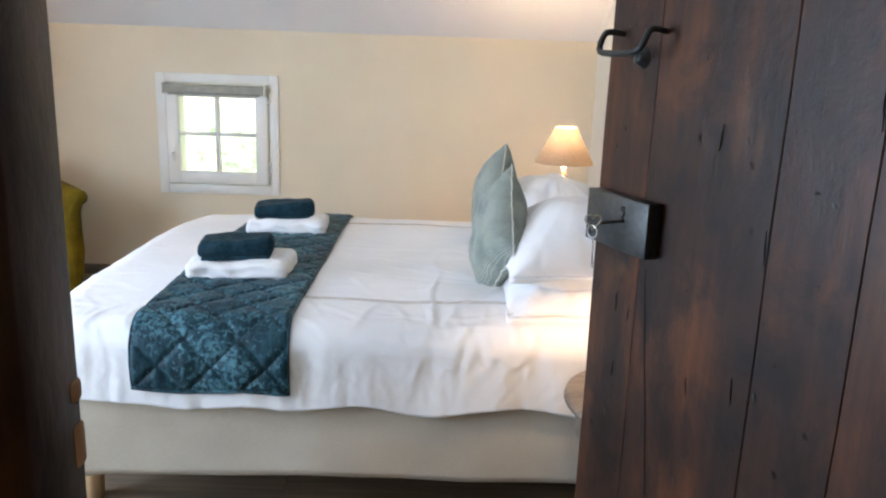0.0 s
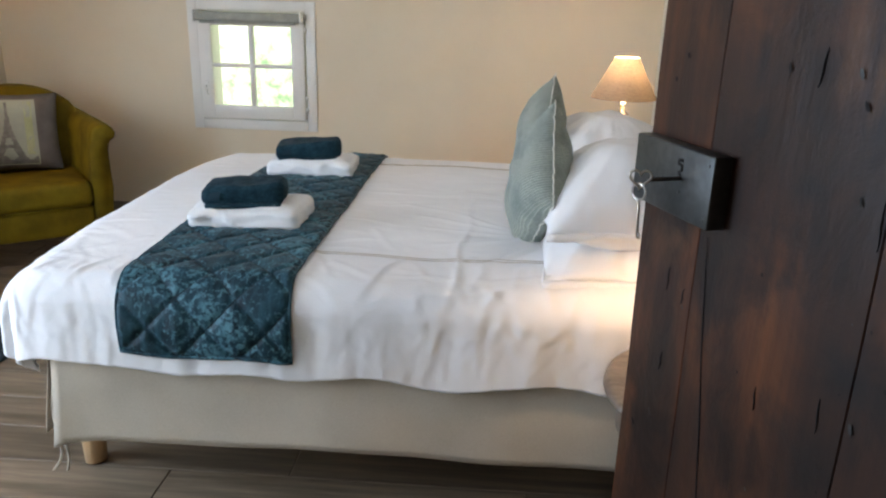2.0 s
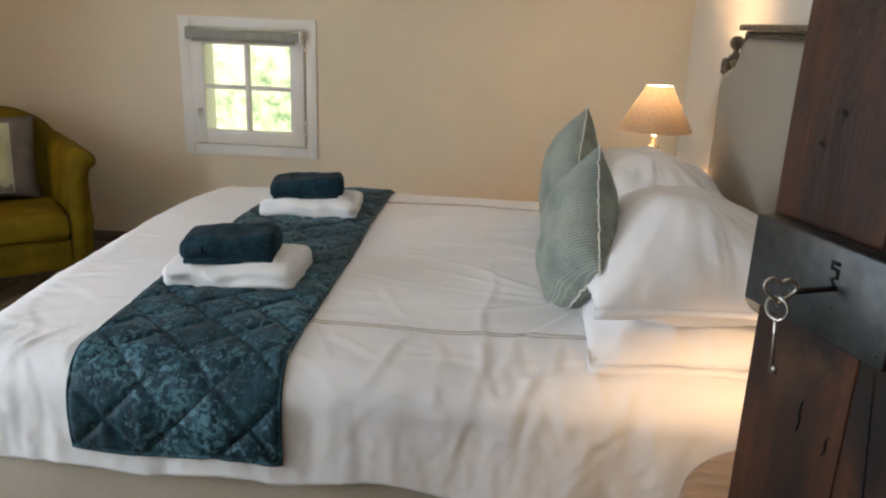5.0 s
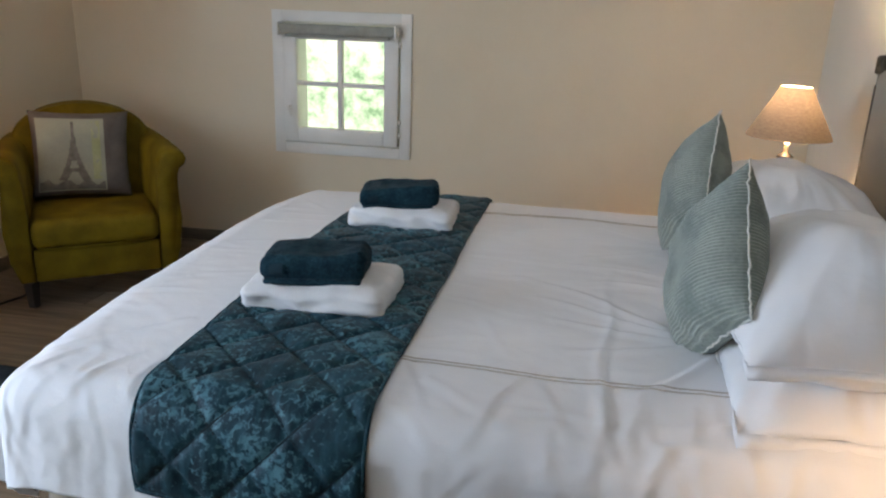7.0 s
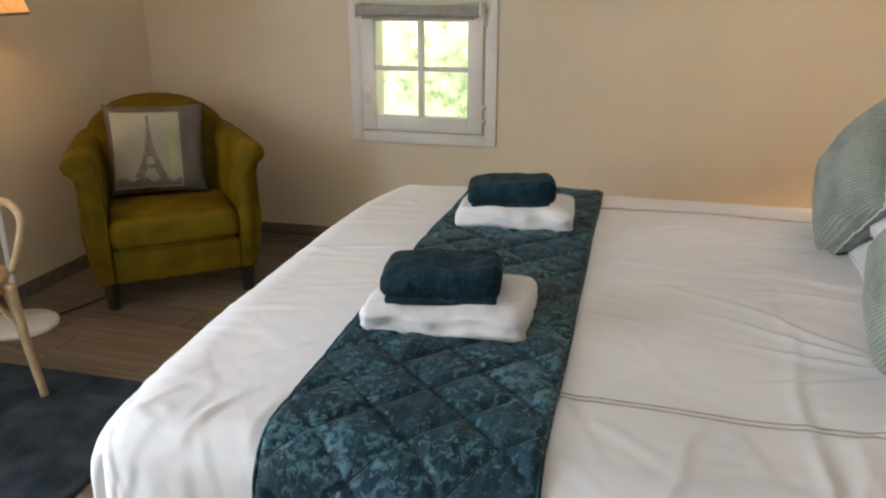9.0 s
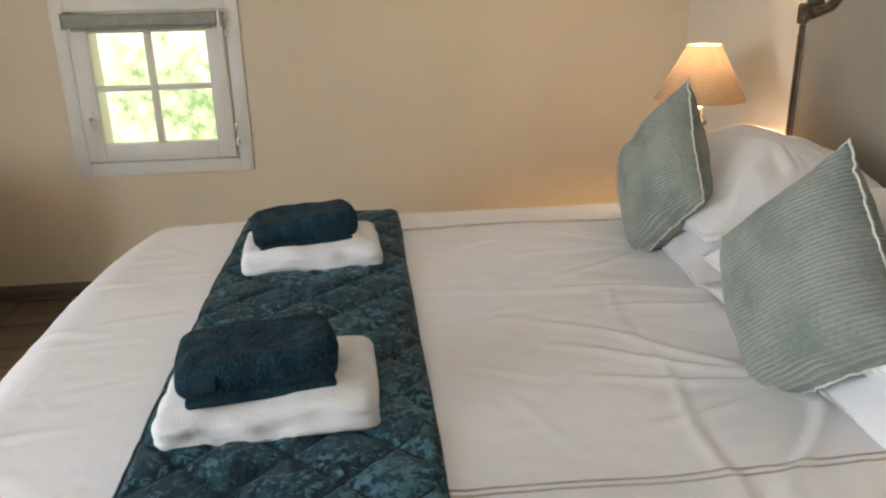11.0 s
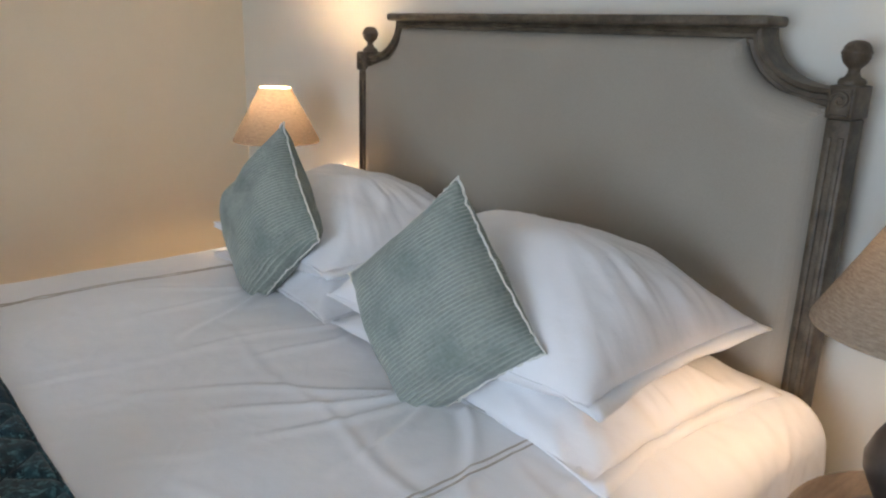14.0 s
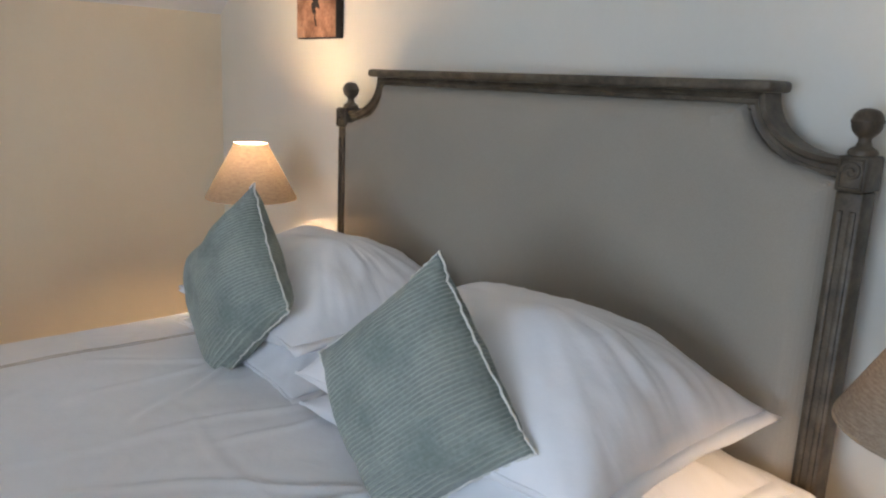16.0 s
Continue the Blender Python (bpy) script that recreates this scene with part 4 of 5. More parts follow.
def runner_point(u, v):
    x, y = u * (RX1 - RX0), v * 2 * LEN_SIDE * (v_b - v_a)
    a, b = (x + y * 1.05) / 0.165, (x - y * 1.05) / 0.165
    da, db = abs(a - round(a)), abs(b - round(b))
    groove = min(1.0, min(da, db) / 0.10)
    lift = 0.006 + (0.0090 + 0.005 * min(da, db) * 2) * groove ** 0.7
    lift *= min(1, min(u, 1 - u) * 26 + 0.3) * min(1, min(v, 1 - v) * 60 + 0.3)
    lift += 0.0025 * fnoise(x, y, 3, 22)
    side = 0.008 * fnoise(0, y, 5, 2.0)
    return duvet_point(u_a + (u_b - u_a) * u + side / (LEN_FOOT + 1.02), v_a + (v_b - v_a) * v, lift + 0.004, 0.9)


RUN_BM = sheet(runner_point, 84, 330)
thicken(RUN_BM, 0.008)
runner = solid("bed_runner", RUN_BM, VELVET, "teal crushed velvet bed runner quilted in diamonds", "bed runner")
for u0 in (0.004, 0.996):
    part("bound_edge", tube([runner_point(u0, k / 120) for k in range(121)], 0.0042, 6), VELVET, runner, "bound velvet edge")
span_y = 2 * LEN_SIDE * (v_b - v_a)
for sign in (-1, 1):
    for k in range(-16, 20):
        line = []
        for i in range(90):
            y = span_y * i / 89
            x = 0.165 * k - sign * 1.05 * y
            if 0.004 < x < RX1 - RX0 - 0.004:
                line.append(runner_point(x / (RX1 - RX0), y / span_y) + Vector((0, 0, 0.0006)))
        if len(line) > 3:
            part("quilting_seam", tube(line, 0.0029, 5), SEAM, runner, "dark quilting seam")
part("bound_edge", tube([runner_point(k / 40, 0.002) for k in range(41)], 0.0055, 6), VELVET, runner, "bound velvet edge")

# ---------------------------------------------------------------- headboard
HBX = 0.785
head = thing("headboard", "taupe upholstered headboard in a carved limed-wood frame with ball finials", "headboard")
YA, YC = 3.549, 4.390


def ring_yz(yc, zc, hy, hz, w, x0, x1):
    """A thin raised square frame on the face of a block."""
    bm = bmesh.new()
    for y0, y1, z0, z1 in ((yc - hy, yc - hy + w, zc - hz, zc + hz), (yc + hy - w, yc + hy, zc - hz, zc + hz), (yc - hy + w, yc + hy - w, zc - hz, zc - hz + w), (yc - hy + w, yc + hy - w, zc + hz - w, zc + hz)):
        box(x0, x1, y0, y1, z0, z1, bm=bm)
    return bm


near_scoop = [(YA + 0.047 + 0.150 * math.sin(a), 1.419 - 0.115 * math.cos(a)) for a in [math.pi / 2 * k / 10 for k in range(11)]]
far_scoop = [(2 * YC - y, z) for y, z in reversed(near_scoop)]
top_line = [(YA + 0.035, 1.304)] + near_scoop + far_scoop + [(2 * YC - YA - 0.035, 1.304)]
rail_profile = [(0.84 * a, b) for a, b in [(0, 0.06 + HBX), (0, HBX - 0.012), (0.010, HBX - 0.018), (0.016, HBX - 0.010), (0.026, HBX - 0.010), (0.030, HBX - 0.002), (0.039, HBX - 0.004), (0.045, HBX + 0.004), (0.045, 0.06 + HBX)]]
part("carved_rail", moulding(top_line, rail_profile), GREY_WOOD, head, "moulded grey-brown rail with concave corners", smooth=False)
part("top_cap", box(HBX - 0.038, HBX + 0.062, near_scoop[-1][0] - 0.022, far_scoop[0][0] + 0.022, 1.4195, 1.443, 0.009, 3), GREY_WOOD, head)
bm = bmesh.new()
outline = [(YA + 0.03, 0.20)] + [(YA + 0.03, 1.262)] + [(y + 0.036, z - 0.022) for y, z in near_scoop[1:]] + [(y - 0.036, z - 0.022) for y, z in far_scoop[:-1]] + [(2 * YC - YA - 0.03, 1.262), (2 * YC - YA - 0.03, 0.20)]
# padded front: rings that step inwards and forwards from the edge
ways = []
for i, (y, z) in enumerate(outline):
    (ya, za), (yb, zb) = outline[i - 1], outline[(i + 1) % len(outline)]
    d1, d2 = Vector((y - ya, z - za)).normalized(), Vector((yb - y, zb - z)).normalized()
    w = Vector((d1.y + d2.y, -d1.x - d2.x)).normalized()
    ways.append(w / max(0.5, w.dot(Vector((d1.y, -d1.x)))))
rings = [[bm.verts.new((HBX + x, y + w.x * inset, z + w.y * inset)) for (y, z), w in zip(outline, ways)]
         for inset, x in [(0, 0.056)] + [(0.060 * (1 - math.cos(a)), 0.006 - 0.052 * math.sin(a)) for a in [math.pi / 2 * k / 9 for k in range(10)]]]
for ra, rb in zip(rings, rings[1:]):
    for i in range(len(ra)):
        j = (i + 1) % len(ra)
        bm.faces.new((ra[i], ra[j], rb[j], rb[i]))
bm.faces.new(rings[-1]), bm.faces.new(list(reversed(rings[0])))
bmesh.ops.recalc_face_normals(bm, faces=bm.faces)
part("upholstered_panel", bm, UPHOLSTERY, head, "smooth taupe padded fabric panel", smooth=False)
pipe = [(HBX - 0.014, YA + 0.042, 0.25), (HBX - 0.014, YA + 0.042, 1.262)] + [(HBX - 0.014, y + 0.040, z - 0.040) for y, z in near_scoop[1:]] + [(HBX - 0.014, y - 0.040, z - 0.040) for y, z in far_scoop[:-1]] + [(HBX - 0.014, 2 * YC - YA - 0.042, 1.262), (HBX - 0.014, 2 * YC - YA - 0.042, 0.25)]
for inset, fwd in ((0.0, 0.0), (0.009, 0.010)):
    part("fabric_piping", tube([(x - fwd, YC + (y - YC) * (1 - inset / 0.8), z - inset * 0.8) for x, y, z in pipe], 0.0048, 7), UPHOLSTERY, head, "double piping round the panel")
for y in (YA + 0.009, 2 * YC - YA - 0.009):
    post = part("post", box(HBX - 0.018, HBX + 0.045, y - 0.025, y + 0.025, FLOOR, 1.2455, 0.004), GREY_WOOD, head, "fluted square wooden post")
    for k in (-1, 1):
        part("flute", box(HBX - 0.0235, HBX - 0.0185, y + k * 0.012 - 0.006, y + k * 0.012 + 0.006, 0.30, 1.21, 0.0024), GREY_WOOD, post)
    block = part("corner_block", box(HBX - 0.026, HBX + 0.055, y - 0.027, y + 0.027, 1.246, 1.312, 0.005), GREY_WOOD, head)
    part("rosette", tube([(HBX - 0.028, y + (0.019 - 0.0011 * k) * math.cos(k * 0.62), 1.283 + (0.019 - 0.0011 * k) * math.sin(k * 0.62)) for k in range(16)], 0.0038, 6), GREY_WOOD, block, "carved spiral rosette")
    part("finial", lathe([(0.029, 1.3165), (0.031, 1.322), (0.027, 1.328), (0.017, 1.333), (0.013, 1.341), (0.013, 1.348), (0.019, 1.353), (0.027, 1.360), (0.031, 1.369), (0.0315, 1.375), (0.0335, 1.377), (0.0335, 1.381), (0.031, 1.383), (0.029, 1.390), (0.022, 1.398), (0.012, 1.402), (0, 1.403)], 28), GREY_WOOD, head, "turned ball finial with a raised band", m=pose(HBX + 0.015, y, 1.312) @ Matrix.Diagonal((0.86, 0.86, 1, 1)) @ pose(0, 0, -1.3165))
    part("block_frame", ring_yz(y, 1.279, 0.022, 0.028, 0.004, HBX - 0.0295, HBX - 0.0262), GREY_WOOD, block)

# ---------------------------------------------------------------- pillows and cushions
def axes(origin, ux, uy):
    """A pose whose x and y lie along ux and uy."""
    x = Vector(ux).normalized()
    z = x.cross(Vector(uy)).normalized()
    y = z.cross(x)
    return Matrix.Translation(origin) @ Matrix((x, y, z)).transposed().to_4x4()


def pillow(label, m, w, h, rise, sink, seed):
    """A stuffed pillow that rises above its seam and is pressed flat below it."""
    bm = pad(w, h, 2 * rise, 0.05, seed, 0.024, 72, 2.3)
    random.seed(int(seed * 31))
    creases = []
    for _ in range(11):
        a = random.uniform(0, 2 * math.pi)
        px, py = 0.49 * w * max(-1, min(1, 1.3 * math.cos(a))), 0.49 * h * max(-1, min(1, 1.3 * math.sin(a)))
        way = math.atan2(-py, -px) + random.gauss(0, 0.35)
        creases.append((px, py, math.cos(way), math.sin(way), random.uniform(0.10, 0.24), random.uniform(0.0025, 0.006), random.uniform(0.010, 0.018)))
    for v in bm.verts:
        if v.co.z > 0:
            for px, py, cx, cy, length, deep, wide in creases:
                s = (v.co.x - px) * cx + (v.co.y - py) * cy
                off = (v.co.x - px) * cy - (v.co.y - py) * cx
                if 0 < s < length and abs(off) < 0.06:
                    v.co.z += deep * math.sin(math.pi * s / length) * (math.exp(-(off / wide) ** 2) - 0.7 * math.exp(-((off - 1.7 * wide) / (1.2 * wide)) ** 2))
        if v.co.z < 0:
            v.co.z *= sink / rise
        c = v.co
        k = max(0.0, 1 - abs(c.x) / (w / 2)) ** 0.5
        edge = max(abs(c.x) / (w / 2), abs(c.y) / (h / 2))
        c.z += 0.012 * edge * fnoise(math.atan2(c.y, c.x) * 2, edge * 1.2, seed, 2.4) + 0.004 * edge * fnoise(math.atan2(c.y, c.x) * 8, edge, seed, 2.4)
    ob = solid("pillow", bm, COTTON, label, "pillow", m, "pillows on the bed")
    rim = pad_rim(w, h, 0.05, 24, 1.0)
    flange = bmesh.new()
    count = len(rim)
    inner = [flange.verts.new(p * 0.985) for p in rim]
    outer = []
    for p in rim:
        end = min(1.0, max(0.0, -p.x / (w / 2) - 0.8) / 0.2)
        flap = Vector((-0.022 * end, 0, -0.010 * end)) - p * 0.020 * (1 - end)
        outer.append(flange.verts.new(p * 1.016 + flap + Vector((0, 0, 0.012 * fnoise(p.x, p.y, seed, 7)))))
    for i in range(count):
        j = (i + 1) % count
        flange.faces.new((inner[i], inner[j], outer[j], outer[i]))
    thicken(flange, 0.005)
    part("flange", flange, COTTON, ob, "flat stitched cotton border")
    return ob


pillow("white cotton pillow lying flat beneath another pillow", pose(0.375, 3.965, 0.700, 0, -2, 90), 0.80, 0.58, 0.105, 0.03, 1.0)
pillow("white cotton pillow lying flat beneath another pillow", pose(0.385, 4.750, 0.700, 0, -2, 90), 0.65, 0.56, 0.105, 0.03, 2.0)
pillow("plump white cotton pillow stacked in front of the headboard", pose(0.365, 3.985, 0.803, -1, 2, 91), 0.775, 0.565, 0.205, 0.105, 3.0)
pillow("plump white cotton pillow stacked in front of the headboard", pose(0.400, 4.775, 0.803, -1, 2, 88), 0.70, 0.555, 0.185, 0.105, 4.0)


def cushion(m, seed):
    ob = solid("cushion", pad(0.365, 0.375, 0.185, 0.06, seed, 0.014, 44, 2.8), SAGE, "sage green ribbed cushion with frayed cream piping, propped on the pillows", "cushion", m, "sage cushions")
    rim = pad_rim(0.365, 0.375, 0.06, 40, 1.005)
    random.seed(int(seed * 10))
    part("piping", tube([p + Vector((random.gauss(0, 0.0012), random.gauss(0, 0.0012), random.gauss(0, 0.0015))) for p in rim], 0.0025, 6, True), PIPING, ob, "frayed cream piping")
    return ob


def cushion_pose(tip, side, bottom):
    tip, side, bottom = Vector(tip), Vector(side), Vector(bottom)
    a, b = side - tip, bottom - side
    return axes((tip + bottom) / 2, a, -b)


cushion(cushion_pose((0.113, 3.942, 1.110), (0.110, 3.694, 0.842), (0.050, 3.995, 0.632)), 1.5)
cushion(cushion_pose((0.164, 4.713, 1.127), (0.12, 4.477, 0.888), (0.074, 4.737, 0.653)), 2.6)

# ---------------------------------------------------------------- towels
def folded(w, d, h, layers, seed, soft=0.032, n=26):
    """A folded cloth: a soft block whose front shows its layers."""
    bm = box(-w / 2, w / 2, -d / 2, d / 2, 0, h)
    bmesh.ops.subdivide_edges(bm, edges=list(bm.edges), cuts=n, use_grid_fill=True)
    for v in bm.verts:
        c = v.co
        q = Vector((max(-w / 2 + soft, min(w / 2 - soft, c.x)), max(-d / 2 + soft, min(d / 2 - soft, c.y)), max(soft * 0.9, min(h - soft * 0.9, c.z))))
        e = c - q
        if e.length > 1e-6:
            c = q + e.normalized() * min(e.length, soft)
        t = c.z / h
        seam = math.exp(-((t * layers) % 1 - 0.5) ** 2 * 60) if 0 < t < 1 else 0
        side = max(abs(c.x) / (w / 2), abs(c.y) / (d / 2))
        if side > 0.9 and layers > 1:
            k = 1 - 0.0045 * seam / max(w, d) * 4
            c.x, c.y = c.x * k, c.y * k
        c += Vector((fnoise(c.x, c.y, c.z + seed, 9), fnoise(c.x, c.y + 5, c.z + seed, 9), 0.9 * fnoise(c.x, c.y, seed + 9, 8))) * 0.006
        c.z += 0.008 * fnoise(c.x, c.y, seed, 5)
        v.co = c
    zmin = min(v.co.z for v in bm.verts)
    for v in bm.verts:
        v.co.z -= zmin
    return bm


def lumpy(bm, seed):
    """Gives a folded towel the sag and the uneven edges of thick terry."""
    for v in bm.verts:
        c = v.co
        edge = max(abs(c.x) / 0.19, abs(c.y) / 0.131)
        low = 1 - c.z / 0.07
        k = max(0.0, edge - 0.6) / 0.4
        c.x += k * math.copysign(1, c.x) * (0.007 * fnoise(c.y * 2, c.z, seed, 11) + 0.006 * low - 0.002 * math.exp(-((c.z - 0.030) / 0.006) ** 2))
        c.y += k * math.copysign(1, c.y) * (0.013 * fnoise(c.x, c.z * 2, seed + 4, 14) + 0.005 * low)
        c.z += (0.007 * fnoise(c.x, c.y, seed + 2, 13) + 0.004 * fnoise(c.x, c.y, seed + 6, 30) - 0.008 * k * (1 - low)) if c.z > 0.02 else 0
    return bm


def ruffled(bm, seed):
    """A loosely rolled small towel: it sags to one end and its skin is uneven."""
    for v in bm.verts:
        c = v.co
        c.z *= 0.93 + 0.14 * c.x / 0.14
        c.z += (0.007 * fnoise(c.x, c.y, seed + 1, 9) + 0.003 * fnoise(c.x, c.y, seed + 3, 24)) * min(1, c.z / 0.03)
        c.y += 0.008 * fnoise(c.x, c.z, seed + 5, 9)
        c.x += 0.006 * fnoise(c.y, c.z, seed + 7, 16)
    return bm


def towel_pair(x, y, turn, turn2, seed):
    base = BTOP + 0.002
    solid("bath_towel", lumpy(folded(0.352, 0.262, 0.070, 1, seed, 0.026, 34), seed), TOWEL_WHITE, "folded white terry bath towel on the bed runner", "towel", pose(x, y, base, 0, 0, turn), "folded towels")
    navy = solid("hand_towel", ruffled(folded(0.268, 0.172, 0.074, 1, seed + 3, 0.030, 30), seed), TOWEL_NAVY, "rolled petrol-blue terry hand towel on a white towel", "towel", pose(x - 0.018, y - 0.005, base + 0.066, 0, 0, turn2), "folded towels")
    part("woven_band", ruffled(sheet(lambda u, v: Vector((-0.103 + 0.034 * u, -0.0905 * math.copysign(abs(math.cos(math.pi * (v - 0.05))) ** 0.5, math.cos(math.pi * (v - 0.05))), 0.037 + 0.0400 * math.sin(math.pi * (v - 0.05)))), 6, 30), seed), TOWEL_BAND, navy, "flat woven band")
    part("loose_flap", ruffled(box(-0.120, 0.122, -0.097, -0.01, 0.0, 0.019, 0.009, 3), seed), TOWEL_NAVY, navy)


towel_pair(-0.857, 4.005, 2.0, 9.0, 1.0)
towel_pair(-0.832, 4.770, 3.5, 11.0, 7.0)

# ---------------------------------------------------------------- bedside tables and lamps
def bedside(x, y, label, r=0.27):
    t = thing("bedside_table", label, "bedside table", pose(x, y, FLOOR), "bedside tables")
    h = 0.62 - FLOOR
    part("tabletop", lathe([(0, h), (r - 0.015, h), (r - 0.002, h - 0.006), (r, h - 0.016), (r - 0.008, h - 0.026), (0.0, h - 0.027)], 48), TABLE_WOOD, t)
    part("apron", lathe([(r - 0.035, h - 0.0275), (r - 0.035, h - 0.11), (r - 0.048, h - 0.11), (r - 0.048, h - 0.0275)], 40), TABLE_WOOD, t)
    for k in range(4):
        a = math.pi / 4 + k * math.pi / 2
        part("leg", tube([((r - 0.055) * math.cos(a), (r - 0.055) * math.sin(a), h - 0.03), ((r - 0.035) * math.cos(a), (r - 0.035) * math.sin(a), 0.25), ((r - 0.03) * math.cos(a), (r - 0.03) * math.sin(a), 0.0)], [0.024, 0.018, 0.012], 10), TABLE_WOOD, t)
    part("lower_shelf", lathe([(0, 0.20), (r - 0.06, 0.20), (r - 0.055, 0.19), (r - 0.06, 0.18), (0, 0.18)], 36), TABLE_WOOD, t)
    return t


bedside(0.47, 3.13, "round grey-brown wooden bedside table holding a lamp")
bedside(0.655, 5.565, "round grey-brown wooden bedside table behind the bed", 0.21)


def table_lamp(x, y, power):
    t = thing("table_lamp", "lit table lamp with a conical linen shade and dark base", "lamp", pose(x, y, 0.62), "bedside lamps")
    part("base", lathe([(0, 0), (0.062, 0.0), (0.066, 0.010), (0.058, 0.022), (0.030, 0.034), (0.022, 0.050), (0.034, 0.075), (0.048, 0.105), (0.050, 0.130), (0.038, 0.165), (0.022, 0.195), (0.019, 0.212), (0.028, 0.222), (0.030, 0.236), (0.020, 0.246), (0.012, 0.252), (0, 0.252)], 32), DARK_BASE, t, "dark turned wooden base")
    part("neck", lathe([(0.010, 0.2525), (0.026, 0.256), (0.034, 0.268), (0.020, 0.280), (0.011, 0.286), (0.011, 0.320), (0, 0.320)], 24), DARK_BASE, t, "dark turned neck")
    z0, z1, r0, r1 = 0.348, 0.548, 0.164, 0.061
    bm = lathe([(r0 - 0.003, z0), (r0, z0), (r0 - 0.001, z0 + 0.006), (r1 + 0.001, z1 - 0.006), (r1, z1), (r1 - 0.003, z1)], 56)
    part("shade", bm, SHADE_MAT, t, "conical beige linen lampshade glowing warm")
    for a in range(3):
        part("shade_spoke", tube([(0, 0, 0.53), (r1 * math.cos(a * 2.1), r1 * math.sin(a * 2.1), z1 - 0.012)], 0.0018, 5), BRASS, t)
    part("bulb", lathe([(0, 0.384), (0.010, 0.382), (0.016, 0.375), (0.018, 0.366), (0.015, 0.352), (0.011, 0.338), (0.011, 0.3205), (0, 0.3205)], 20), BULB, t, "lit warm bulb")
    lamp("lamp_light", "POINT", pose(x, y, 0.62 + 0.484), power, (1.0, 0.76, 0.48), radius=0.045)
    return t


table_lamp(0.578, 5.528, 33.0)
table_lamp(0.46, 3.25, 6.0)

# small canvas on the wall
pict = thing("canvas_picture", "small unframed sepia canvas picture of a dark flower on the wall", "picture")
part("canvas", box(XE - 0.034, XE - 0.001, 5.455, 5.735, 1.555, 1.845, 0.004), CANVAS_EDGE, pict, "dark stretched canvas edge")
part("print_face", box(XE - 0.0365, XE - 0.0345, 5.459, 5.731, 1.559, 1.841), CANVAS_ART, pict, "sepia printed face", smooth=False)
bloom = [(5.595 + (0.034 + 0.012 * math.sin(5 * a) + 0.006 * math.sin(9 * a)) * math.cos(a), 1.70 + (0.045 + 0.014 * math.sin(5 * a + 1)) * math.sin(a)) for a in [2 * math.pi * k / 40 for k in range(40)]]
bm = bmesh.new()
bm.faces.new([bm.verts.new((XE - 0.0375, y, z)) for y, z in bloom])
part("dark_shape", bm, CANVAS_EDGE, pict, "dark flower silhouette")
part("stalk", tube([(XE - 0.0370, 5.595, 1.66), (XE - 0.0370, 5.60, 1.63), (XE - 0.0370, 5.59, 1.60)], 0.003, 5), CANVAS_EDGE, pict)

# ---------------------------------------------------------------- armchair
arm = thing("armchair", "mustard velvet tub armchair with rolled arms and dark feet", "armchair", pose(-2.52, 5.41, FLOOR, 0, 0, 38.0))
arm_out = [(0.286, 0.13), (0.352, 0.13), (0.385, 0.24), (0.402, 0.38), (0.392, 0.50), (0.372, 0.60), (0.380, 0.640), (0.410, 0.648), (0.432, 0.664), (0.440, 0.692), (0.428, 0.720), (0.400, 0.738), (0.362, 0.742), (0.328, 0.726), (0.306, 0.69), (0.296, 0.60), (0.290, 0.45)]
for s in (-1, 1):
    bm = prism([(s * x, z) for x, z in arm_out], 0.0, 0.64, 0.018)
    bmesh.ops.subdivide_edges(bm, edges=[e for e in bm.edges if abs(e.verts[0].co.y - e.verts[1].co.y) > 0.4], cuts=8)
    for v in bm.verts:
        k = v.co.y / 0.64
        v.co.z += 0.025 * k * k * max(0, (v.co.z - 0.3) / 0.45)
        v.co.x -= s * 0.06 * k * k
    part("arm", bm, MUSTARD, arm, "rolled velvet armrest")
bm = bmesh.new()
arch = [(-0.30, 0.16), (0.30, 0.16), (0.32, 0.45), (0.332, 0.66)] + [(0.332 * math.cos(a), 0.74 + 0.165 * math.sin(a)) for a in [math.pi * k / 14 for k in range(15)]] + [(-0.332, 0.66), (-0.32, 0.45)]
bm = prism(arch, 0.50, 0.66, 0.045)
for v in bm.verts:
    v.co.y += 0.16 * (v.co.z - 0.3) + 0.10 * (v.co.x / 0.32) ** 2 * -0.9
part("backrest", bm, MUSTARD, arm, "arched velvet backrest")
bm = box(-0.286, 0.286, -0.025, 0.52, 0.295, 0.435, 0.04, 4)
for v in bm.verts:
    v.co.z += (0.018 * (1 - (v.co.x / 0.27) ** 2) if v.co.z > 0.38 else 0)
    v.co.y -= 0.02 * (1 - (v.co.x / 0.27) ** 2) if v.co.y < 0.1 else 0
part("seat_cushion", bm, MUSTARD, arm, "thick velvet seat cushion")
part("front_rail", box(-0.285, 0.285, 0.0, 0.52, 0.13, 0.292, 0.015, 3), MUSTARD, arm)
part("seat_piping", tube([(-0.262, -0.004, 0.2935), (0, -0.010, 0.2935), (0.262, -0.004, 0.2935)], 0.006, 6), MUSTARD, arm)
for x in (-0.31, 0.31):
    for y in (0.035, 0.58):
        part("foot", tube([(x, y, 0.1295), (x, y, 0.0)], [0.036, 0.024], 4), DARK_LEG, arm, "tapered dark wooden foot", smooth=False)

